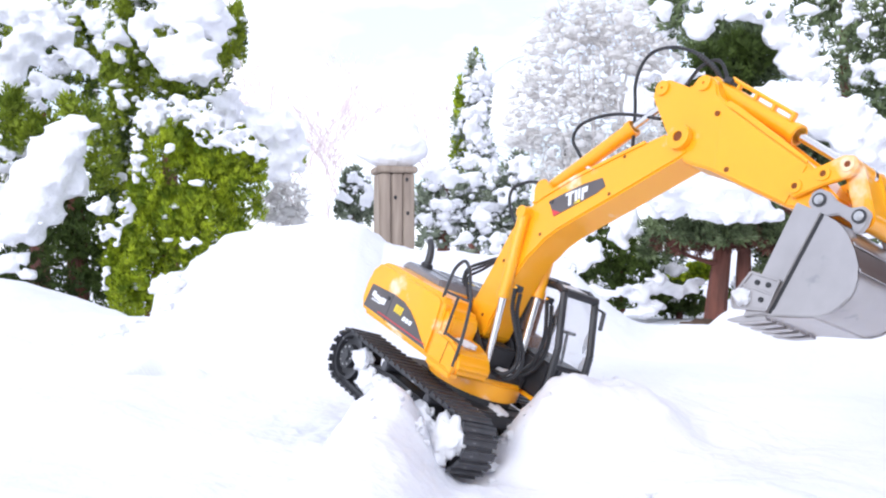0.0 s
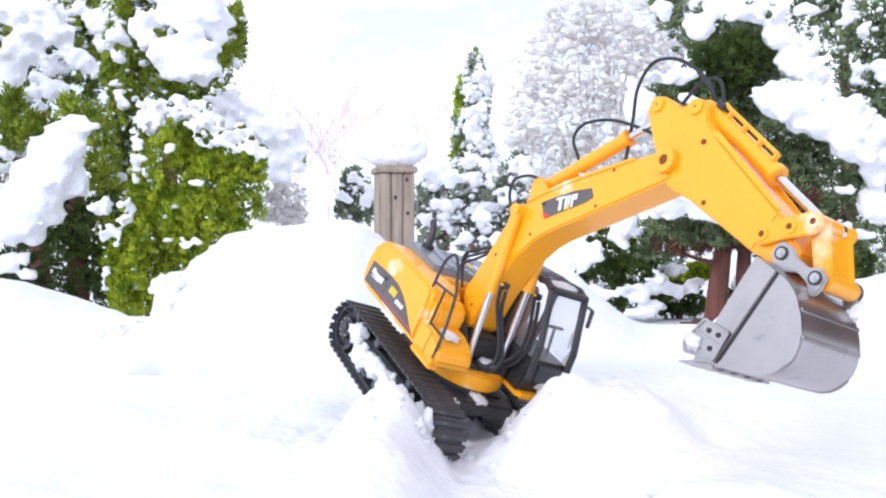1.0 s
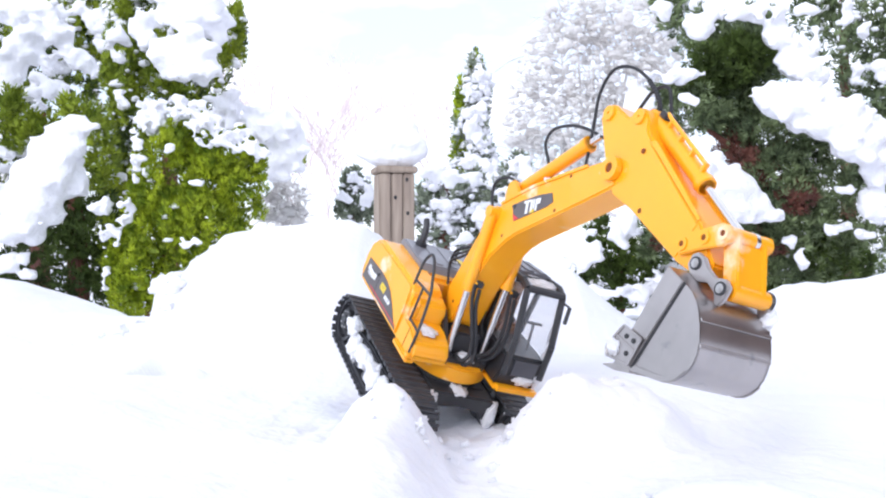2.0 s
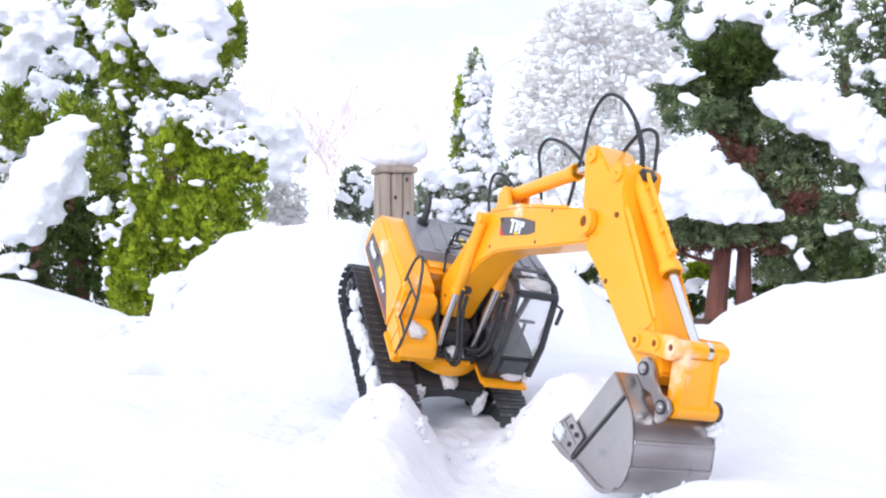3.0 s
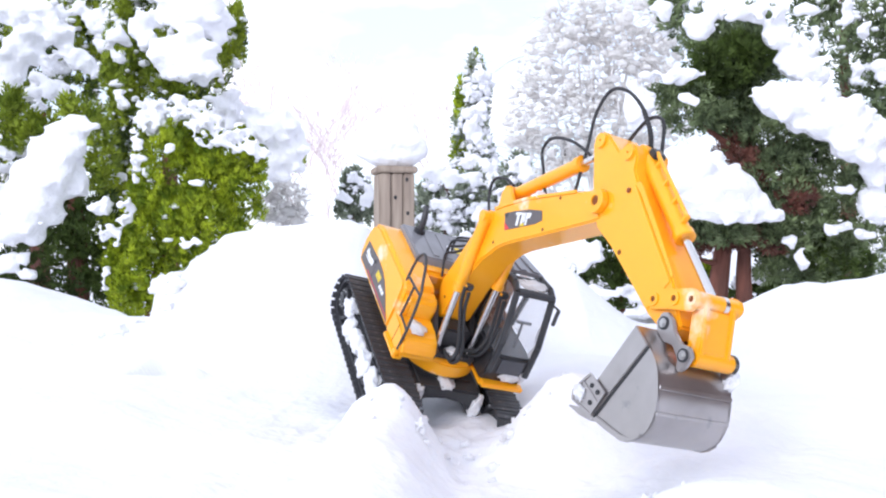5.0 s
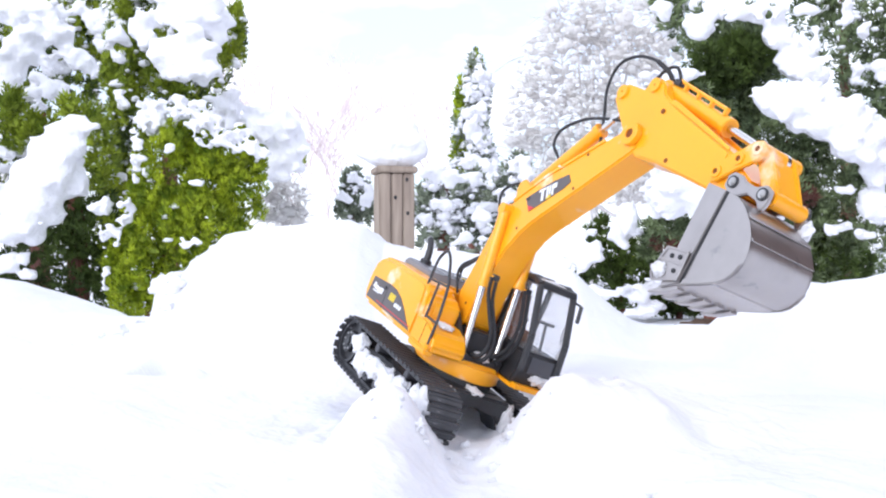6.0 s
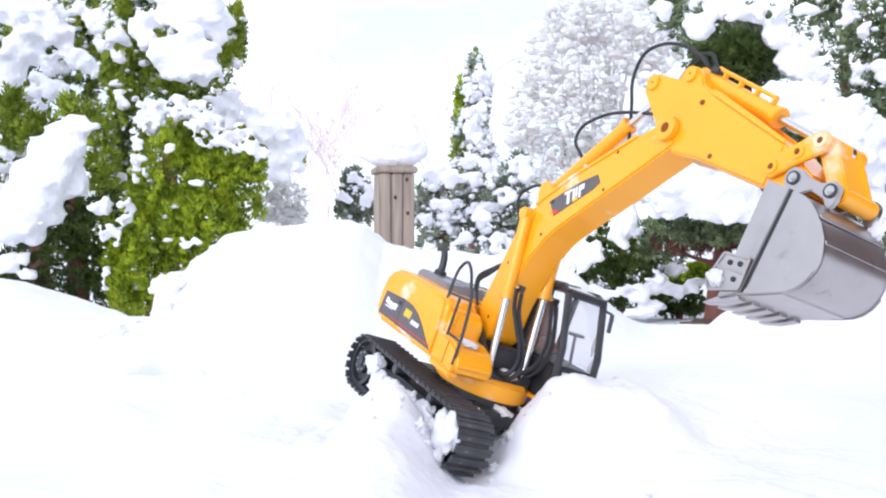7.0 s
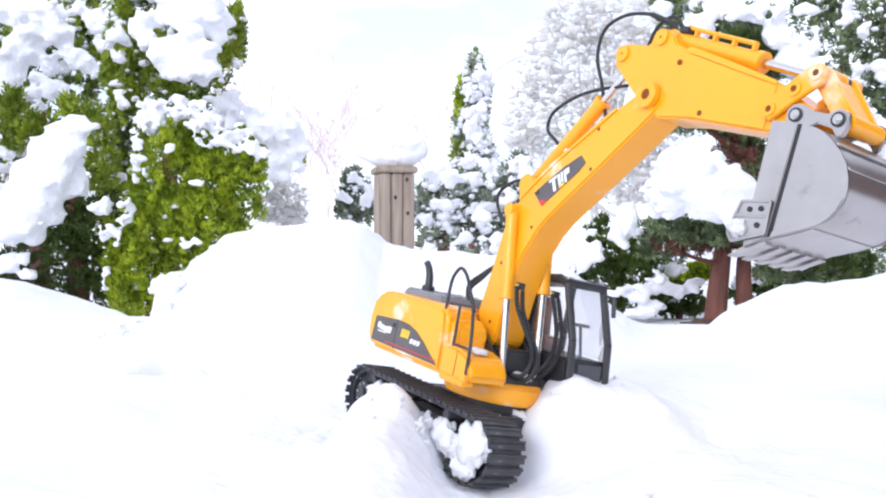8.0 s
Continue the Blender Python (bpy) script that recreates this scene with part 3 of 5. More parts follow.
    # pruned juniper on two red-brown trunks
    tree("juniper", 3.7, [(1262, 560, 0.050), (1272, 500, 0.040), (1282, 430, 0.036), (1300, 370, 0.030), (1330, 290, 0.022), (1300, 150, 0.012)],
         [(1290, 95, 78, 58), (1340, 55, 50, 40), (1245, 60, 40, 40), (1222, 195, 60, 44, 0.1), (1185, 170, 30, 26, 0.1), (1290, 190, 55, 50), (1345, 245, 70, 50), (1420, 245, 60, 55, 0.1), (1380, 320, 66, 52, 0.15), (1455, 330, 66, 55, 0.1), (1330, 140, 50, 60),
          (1500, 300, 40, 60), (1400, 400, 70, 40, 0.1), (1470, 420, 50, 50), (1380, 470, 40, 34), (1440, 475, 34, 30), (1185, 405, 55, 22, 0.15), (1260, 415, 70, 20, 0.15), (1340, 408, 46, 20, 0.12), (1172, 440, 38, 26), (1368, 440, 32, 26)],
         LEAF_BLUE, [(1262, 335, 96, 56, 0.30), (1205, 300, 54, 56, 0.30), (1322, 362, 54, 34, 0.30), (1285, 372, 76, 28, 0.32), (1185, 350, 36, 42, 0.28), (1232, 290, 40, 36, 0.3), (1355, 380, 28, 20, 0.3),
                     (1237, 50, 30, 28, 0.25), (1285, 24, 46, 16, 0.25), (1335, 24, 48, 20, 0.25), (1372, 60, 28, 34, 0.22), (1398, 108, 28, 34, 0.2), (1438, 135, 36, 26, 0.2),
                     (1362, 172, 36, 28, 0.3), (1425, 178, 58, 36, 0.3), (1410, 208, 20, 26, 0.3), (1486, 212, 54, 44, 0.3), (1535, 262, 38, 42, 0.3), (1550, 308, 28, 30, 0.25), (1450, 205, 40, 24, 0.3), (1400, 186, 66, 36, 0.32), (1468, 212, 66, 46, 0.32), (1518, 250, 48, 46, 0.32), (1420, 125, 40, 26, 0.22),
                     (1542, 362, 30, 34, 0.2), (1500, 336, 18, 10, 0.25), (1400, 424, 9, 18, 0.2), (1418, 456, 9, 20, 0.2), (1480, 402, 20, 14, 0.2), (1528, 416, 16, 10, 0.2),
                     (1128, 190, 30, 50, 0.2), (1180, 138, 42, 14, 0.2), (1222, 132, 24, 12, 0.22), (1220, 178, 15, 13, 0.25), (1110, 385, 24, 34, 0.1), (1160, 345, 22, 40, 0.2)],
         "pruned juniper with layered grey-green pads under thick snow", "tree", density=1900, blade=0.040, width=0.0036, crumb=26, crumb_size=0.007, fan=5, upward=0.45, voxel=0.011, crumbs=5, clods=0.045, plumes=(20, 0.34, 0.30), rough=0.16, lean=0.87,
         extra_limbs=[([(1283, 440, 0), (1250, 425, 0.08), (1215, 405, 0.16)], 0.014, 0.006), ([(1284, 435, 0), (1268, 412, 0.1), (1250, 398, 0.18)], 0.012, 0.005),
                      ([(1318, 430, 0), (1345, 418, 0.1), (1385, 404, 0.16)], 0.013, 0.005), ([(1285, 428, 0), (1300, 408, 0.1), (1322, 398, 0.16)], 0.011, 0.005), ([(1276, 470, 0), (1225, 455, 0.08), (1190, 440, 0.12)], 0.012, 0.005), ([(1318, 545, 0), (1316, 470, 0), (1325, 400, 0), (1360, 330, 0), (1430, 300, 0)], 0.036, 0.014), ([(1280, 440, 0), (1240, 415, 0.05), (1190, 415, 0.1), (1150, 425, 0.1)], 0.020, 0.008),
                      ([(1285, 430, 0), (1345, 400, 0.05), (1400, 410, 0.1)], 0.02, 0.008), ([(1330, 300, 0), (1280, 250, 0.05), (1220, 210, 0.1)], 0.018, 0.007), ([(1325, 320, 0), (1350, 270, 0.05), (1400, 250, 0.1)], 0.018, 0.007)],
         more=[([(1225, 424, 60, 24, 0.1), (1300, 418, 40, 18, 0.1), (1330, 305, 40, 34, 0.12), (1350, 425, 44, 24, 0.1), (1300, 260, 30, 36), (1410, 350, 30, 20, 0.2)], BARK), ([(1290, 110, 64, 46, 0.12), (1250, 150, 40, 30, 0.1), (1430, 410, 60, 40), (1470, 455, 46, 46), (1300, 165, 50, 50)], LEAF_DARK)])
    # low shrubs before and beside it
    tree("low_shrub", 4.0, [(1100, 540, 0.02), (1100, 500, 0.015), (1095, 430, 0.008)],
         [(1085, 450, 40, 34), (1130, 470, 40, 40), (1060, 420, 24, 24), (1150, 510, 34, 26), (1075, 490, 30, 24), (1040, 500, 26, 26), (1110, 525, 40, 26)],
         LEAF_DARK, [(1060, 520, 26, 12, 0.3), (1120, 552, 26, 9, 0.3), (1110, 400, 24, 16, 0.2), (1040, 440, 20, 26, 0.2), (1165, 490, 18, 10, 0.25), (1095, 425, 12, 14, 0.2), (1015, 460, 26, 14, 0.2), (995, 485, 26, 12, 0.2)],
         "dark green low shrub half buried in snow", "shrub", density=1100, blade=0.045, width=0.006, crumb=90, crumb_size=0.011)
    tree("low_shrub", 4.1, [(1200, 560, 0.02), (1205, 540, 0.015), (1210, 510, 0.008)],
         [(1200, 520, 34, 24), (1180, 545, 30, 20), (1230, 535, 30, 22), (1150, 535, 24, 18)],
         LEAF_DARK, [(1195, 515, 34, 10, 0.2), (1150, 545, 26, 14, 0.2), (1120, 520, 26, 16, 0.2), (1225, 505, 16, 8, 0.2), (1170, 500, 18, 12, 0.2)],
         "dark low shrub with snow clods by the juniper", "shrub", density=1100, blade=0.04, width=0.006, crumb=90, crumb_size=0.012)
    tree("low_shrub", 4.3, [(1228, 545, 0.015), (1228, 520, 0.012), (1228, 495, 0.008)],
         [(1215, 490, 28, 18), (1245, 482, 20, 16), (1180, 500, 14, 14), (1140, 462, 14, 12)], LEAF_BRIGHT, [(1185, 475, 22, 12, 0.15)],
         "yellow-green low shrub peeking out of the snow", "shrub", density=900, blade=0.04, width=0.009, crumb=20, crumb_size=0.01)
    tree("low_shrub", 4.2, [(1345, 545, 0.015), (1345, 520, 0.012), (1345, 500, 0.008)],
         [(1330, 520, 40, 20), (1390, 505, 40, 26), (1440, 500, 40, 30), (1500, 480, 40, 40)], LEAF_DARK, [(1350, 480, 30, 14, 0.1), (1405, 465, 26, 16, 0.1), (1310, 500, 16, 14, 0.1)],
         "dark low shrub under snow behind the juniper", "shrub", density=700, blade=0.05, width=0.009, crumb=30, crumb_size=0.012)
    # spire and shrubs behind the post
    tree("spire_conifer", 6.0, [(840, 500, 0.05), (838, 300, 0.04), (842, 110, 0.01)],
         [(840, 130, 15, 36), (838, 180, 24, 46), (832, 240, 28, 48), (840, 300, 40, 44), (850, 350, 46, 40), (850, 190, 16, 60), (855, 270, 18, 40)],
         LEAF_GREY, [(846, 130, 8, 16, 0.2), (832, 165, 8, 14, 0.2), (850, 200, 12, 16, 0.25), (835, 230, 12, 14, 0.25), (855, 255, 12, 14, 0.25), (828, 285, 14, 12, 0.3), (865, 300, 16, 14, 0.3), (840, 330, 16, 12, 0.3)],
         "narrow yellow-green conifer spire speckled with snow", "tree", density=600, blade=0.05, width=0.006, crumb=700, crumb_size=0.015, voxel=0.015, lean=1.1,
         more=[([(816, 190, 9, 50), (811, 270, 11, 36), (840, 110, 8, 16), (860, 345, 22, 20)], LEAF_BRIGHT)])
    tree("spruce", 5.0, [(790, 520, 0.05), (785, 420, 0.04), (790, 320, 0.02)],
         [(770, 400, 44, 44), (820, 390, 50, 56), (870, 400, 44, 46), (800, 340, 44, 34), (860, 345, 40, 36), (905, 380, 30, 60), (915, 320, 24, 40), (760, 360, 24, 30)],
         LEAF_GREY, [(780, 315, 34, 16, 0.3), (830, 320, 20, 12, 0.3), (785, 365, 16, 10, 0.35), (850, 380, 18, 10, 0.35), (880, 430, 26, 12, 0.3), (760, 390, 12, 10, 0.3), (895, 345, 16, 12, 0.3), (815, 425, 16, 10, 0.3), (925, 300, 18, 20, 0.2)],
         "grey-green spruce shrub dotted with snow clods", "shrub", density=700, blade=0.06, width=0.007, crumb=620, crumb_size=0.0125, voxel=0.014, clods=0.09)
    tree("spruce", 5.0, [(625, 500, 0.03), (625, 400, 0.025), (628, 330, 0.01)],
         [(630, 345, 26, 26), (615, 370, 20, 22), (645, 375, 20, 26), (625, 320, 14, 20)], LEAF_GREY, [(630, 318, 22, 10, 0.2), (610, 350, 12, 10, 0.2), (650, 350, 12, 14, 0.2)],
         "small grey-green spruce under snow", "shrub", density=700, blade=0.05, width=0.007, crumb=620, crumb_size=0.0125, voxel=0.014, clods=0.09)
    tree("spruce", 5.4, [(1500, 520, 0.06), (1500, 300, 0.05), (1490, 0, 0.02)],
         [(1480, 60, 40, 80), (1545, 80, 40, 90), (1530, 200, 50, 90), (1555, 330, 40, 90), (1540, 440, 40, 60), (1430, 30, 30, 50), (1200, 20, 40, 40), (1180, 0, 30, 30), (1590, 200, 40, 200)],
         LEAF_BLUE, [(1425, 20, 20, 18, 0.3), (1440, 70, 12, 24, 0.3), (1500, 30, 16, 24, 0.3), (1530, 55, 18, 14, 0.3), (1560, 120, 18, 24, 0.3), (1515, 130, 12, 20, 0.3), (1170, 20, 20, 20, 0.3), (1230, 10, 20, 12, 0.3), (1555, 230, 12, 30, 0.3)],
         "dark green spruce speckled with snow", "tree", density=700, blade=0.065, width=0.007, crumb=150, lean=0.8, crumb_size=0.012, voxel=0.02)
    frosted_tree("frosted_tree", 8.0, (1050, 520), [(1050, 120, 130, 90), (1120, 60, 90, 70), (980, 200, 90, 70), (1060, 230, 120, 80), (960, 280, 70, 50), (1150, 170, 80, 110), (1060, 320, 110, 50), (1020, 50, 60, 50), (1140, 300, 60, 60)], 1300)
    frosted_tree("frosted_tree", 9.0, (40, 520), [(30, 60, 60, 60), (10, 350, 40, 60), (60, 10, 60, 30)], 900)
    frosted_tree("frosted_tree", 4.4, (505, 460), [(510, 350, 30, 30), (480, 370, 30, 26), (520, 385, 24, 18)], 240, 0.40)
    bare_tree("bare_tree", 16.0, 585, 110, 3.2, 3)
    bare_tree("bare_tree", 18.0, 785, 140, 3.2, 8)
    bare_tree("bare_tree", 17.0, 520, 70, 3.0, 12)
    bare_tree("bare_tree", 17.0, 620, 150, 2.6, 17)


def frosted_tree(name, y, foot, masses, n, scale=1.0):
    """A tree whose every twig carries a crust of snow."""
    top = tagged(new(name), "deciduous tree with every twig crusted in snow", "tree")
    base = spot(foot[0], foot[1], y)
    lobes = lobes_of(masses, y, 0.7)
    c0 = lobes[0][0]
    part("trunk", limb([(base[0], y, -0.05), tuple((base + c0) / 2), tuple(c0)], 0.045 * scale, 0.012 * scale), TWIG_SNOWY, top)
    for c, r in lobes[1:]:
        m = (base * 0.45 + c * 0.55) + np.array([0, 0, 0.1])
        part("limb", limb([tuple(base * 0.6 + c0 * 0.4), tuple(m), tuple(c)], 0.022 * scale, 0.008 * scale), TWIG_SNOWY, top)
    V, F, base_i = [], [], 0
    for k, (c, r) in enumerate(lobes):
        m = n // len(lobes)
        d = RNG.normal(size=(m, 3))
        d /= np.linalg.norm(d, axis=1, keepdims=True)
        p = c + d * r * RNG.uniform(0.2, 1.15, m)[:, None] ** 0.7
        u = d * 0.5 + RNG.normal(scale=0.6, size=(m, 3))
        u[:, 2] = u[:, 2] * 0.7 + 0.15
        u /= np.linalg.norm(u, axis=1, keepdims=True)
        L = RNG.uniform(0.12, 0.32, m)[:, None] * scale
        s = np.cross(u, [0, 0, 1.0])
        s /= np.linalg.norm(s, axis=1, keepdims=True) + 1e-6
        t = np.cross(s, u)
        R = RNG.uniform(0.004, 0.009, m)[:, None] * scale
        sag = np.array([0, 0, -0.2]) * L
        ring = []
        for cc, q in ((p, 0.6), (p + u * L * 0.5, 1.0), (p + u * L + sag, 0.4)):
            for a in (0.5, 2.6, 4.7):
                ring.append(cc + (s * math.cos(a) + t * math.sin(a)) * R * q)
        V.append(np.stack(ring, 1).reshape(-1, 3))
        one = np.array([[0, 1, 4, 3], [1, 2, 5, 4], [2, 0, 3, 5], [3, 4, 7, 6], [4, 5, 8, 7], [5, 3, 6, 8]])
        F.append((one[None] + (np.arange(m) * 9)[:, None, None] + base_i).reshape(-1, 4))
        base_i += m * 9
    snow_crumbs("rime", [(c, r * 0.95) for c, r in lobes], top, 165 if scale > 0.9 else 1500, 0.019 * scale if scale > 0.9 else 0.010, "white rime and snow on the twigs", False, RIME)
    V, F = np.concatenate(V), np.concatenate(F)
    half = len(F) // 7 // 6 * 6
    tagged(numpy_mesh("snowy_branchwork", V, F[half:], RIME, top, True), kind="stuff")
    used = F[:half]
    tagged(numpy_mesh("branchwork", V[:used.max() + 1], used, TWIG_SNOWY, top, True), kind="stuff")
    return top


def bare_tree(name, y, u, v, height, seed):
    """A leafless tree far off: trunk, forking limbs, thin twigs."""
    rnd = random.Random(seed)
    top = tagged(new(name), "distant bare winter tree, its reddish twigs paled in colour for haze", "tree")
    tip = spot(u, v, y)
    foot = Vector((tip[0], y, -0.05))
    segs = []

    def grow(p, d, length, r, level):
        q = p + d * length
        mid = (p + q) / 2 + Vector((rnd.uniform(-1, 1), 0, rnd.uniform(-1, 1))) * length * 0.06
        segs.append((level, tube([p, mid, q], r, 5 if level < 3 else 3, 2 if level < 3 else 1, taper=r * 0.6)))
        if level < 5:
            for _ in range(3 if level < 3 else 4):
                nd = (d + Vector((rnd.uniform(-0.8, 0.8), rnd.uniform(-0.6, 0.6), rnd.uniform(-0.15, 0.45)))).normalized()
                grow(p.lerp(q, rnd.uniform(0.55, 1.0)), nd, length * rnd.uniform(0.55, 0.8), r * 0.74, level + 1)
    total = tip[2] + 0.05
    grow(foot, Vector((rnd.uniform(-0.1, 0.1), 0, 1)).normalized(), total * 0.42, 0.020, 0)
    part("trunk", merged(*[b for l, b in segs if l < 2]), TWIG_HAZED, top)
    tagged(part("branchwork", merged(*[b for l, b in segs if l >= 2]), TWIG_HAZED, top), kind="stuff")
    return top


def wooden_post():
    y = 1.98
    c = spot(697, 441, y)
    w = 0.0405
    top = tagged(new("wooden_post"), "weathered square wooden post with a thick cap of snow", "fence post")
    zt = spot(697, 297, y)[2]
    turn = Matrix.Translation((c[0], y, 0)) @ Matrix.Rotation(radians(14), 4, "Z")
    for k in range(3):
        x0 = -w + k * 2 * w / 3
        part("board", box(x0 + 0.0006, x0 + 2 * w / 3 - 0.0006, -w + 0.001 * (k % 2), w, -0.2, zt - 0.016, 0.0025, turn), WOOD, top)
    part("post_cap", box(-w - 0.006, w + 0.006, -w - 0.006, w + 0.006, zt - 0.015, zt, 0.003, turn), WOOD, top)
    for x, z in ((-0.004, zt - 0.07), (0.022, zt - 0.03), (0.024, zt - 0.105)):
        part("knot", prism([(x + 0.0035 * math.cos(a), z + 0.005 * math.sin(a)) for a in np.linspace(0, 6.28, 9)[:-1]], -w - 0.0006, -w + 0.002, 0, 1, turn), SHADE_KNOT_GREY, top)
    rows = [(697, 289, 44, 12), (694, 278, 56, 18), (690, 252, 66, 34), (690, 230, 52, 34), (692, 214, 36, 20), (650, 262, 28, 24), (735, 265, 26, 24)]
    snow_load("snow_cap", lobes_of(rows, y, 0.9), top, 0.008, 0, "rounded cap of fresh snow", 0.08)
    return top


def soil():
    c = spot(1245, 572, 3.55)
    bm = lump((c[0], c[1], c[2] - 0.03), (0.12, 0.08, 0.04), 4, 0.4, 2.0, 3)
    tagged(part("soil_mound", bm, EARTH, None), "bare brown soil under the juniper", "soil")


def unseen_wall():
    """Unseen brown boarded wall on one side, added for brown reflections in the bucket."""
    top = tagged(new("unseen_east_wall"), "unseen dark brown boarded wall, added for brown reflections in the bucket", "wall", kind="structure")
    part("wall_core", box(4.6, 4.8, -4.0, 4.0, -0.1, 2.6, 0.0), UNSEEN_WALL_BROWN, top)
    board = box(4.578, 4.6, -4.0, 4.0, 0.0, 0.168, 0.004)
    me = bpy.data.meshes.new("board")
    board.to_mesh(me)
    board.free()
    me.materials.append(UNSEEN_WALL_BROWN)
    for k in range(14):
        ob = new("board", me)
        ob.parent = top
        ob.location.z = 0.05 + 0.175 * k


garden()
unseen_wall()
wooden_post()
soil()


# ---- toy excavator: x forward, y to its left, z up, origin at the turntable ----
FOOT = (0.0157, 0.0422)
BOOM = pose(FOOT[0], 0, FOOT[1], 0, -61.62, 0)
STICK = pose(0.1508, 0, 0.2955, 0, 8.24, 0)
BUCKET = pose(0.2918, 0, 0.2747, 0, 6.68, 0)
ELBOW, ROCKER, LINK_TOP, LINK_END = (0.2862, 0.0018), (0.1191, 0.0013), (0.1466, 0.0290), (0.0320, 0.0)
SIDE_IN, SIDE_OUT = -0.0385, -0.0765      # the track on the machine's right
MID = 0.007                               # middle of the undercarriage across


def at(m, x, y, z):
    return m @ Vector((x, y, z))


def ring_of(r0, r1, y0, y1, cx, cz, n=24, m=None):
    """A washer round the y direction."""
    bm = bmesh.new()
    rows = []
    for y, r in ((y0, r0), (y0, r1), (y1, r1), (y1, r0)):
        rows.append([bm.verts.new((cx + r * math.cos(k * math.tau / n), y, cz + r * math.sin(k * math.tau / n))) for k in range(n)])
    for a, b in zip(rows, rows[1:] + rows[:1]):
        for k in range(n):
            bm.faces.new((a[k], a[(k + 1) % n], b[(k + 1) % n], b[k]))
    bmesh.ops.recalc_face_normals(bm, faces=bm.faces)
    if m is not None:
        bm.transform(m)
    return bm


def pin(m, x, z, y0, y1, r, n=18, bevel=0.0006):
    return rod(at(m, x, y0, z), at(m, x, y1, z), r, n, bevel=bevel)


def track_loop():
    """Places of the shoes along the belt: x, z and the slope, with its rear wheel and its front wheel."""
    xr, xf, zc, r = -0.112, 0.086, -0.019, 0.0262
    n = 52
    straight, arc = xf - xr, math.pi * r
    total = 2 * straight + 2 * arc
    out = []
    for i in range(n):
        s = i * total / n
        if s < straight:
            out.append((xr + s, zc + r, 0.0))
        elif s < straight + arc:
            a = (s - straight) / r
            out.append((xf + r * math.sin(a), zc + r * math.cos(a), a))
        elif s < 2 * straight + arc:
            out.append((xf - (s - straight - arc), zc - r, math.pi))
        else:
            a = (s - 2 * straight - arc) / r
            out.append((xr - r * math.sin(a), zc - r * math.cos(a), math.pi + a))
    return out, (xr, xf, zc, r)


def shoe_mesh():
    """One track shoe: a plate with two low bars and a guide inside, its ends cut back."""
    w = (SIDE_IN - SIDE_OUT) / 2
    bm = merged(box(-0.0053, 0.0053, -w * 0.82, w * 0.82, -0.0010, -0.0002),
                prism([(-0.0040, -0.0006), (0.0036, -0.0006), (0.0036, 0.0012), (0.0022, 0.0016), (-0.0012, 0.0016), (-0.0018, 0.0030), (-0.0036, 0.0030), (-0.0040, 0.0016)], -w, w),
                box(-0.003, 0.003, -w * 0.35, -w * 0.2, -0.0034, -0.0006), box(-0.003, 0.003, w * 0.2, w * 0.35, -0.0034, -0.0006))
    me = bpy.data.meshes.new("track_shoe")
    bm.to_mesh(me)
    bm.free()
    me.materials.append(RUBBER)
    return me


def gear(cx, cz, y0, y1, r, teeth):
    pr = []
    for k in range(teeth * 4):
        a = k * math.tau / (teeth * 4)
        q = r if k % 4 in (0, 1) else r * 0.86
        pr.append((cx + q * math.cos(a), cz + q * math.sin(a)))
    return prism(pr, y0, y1)


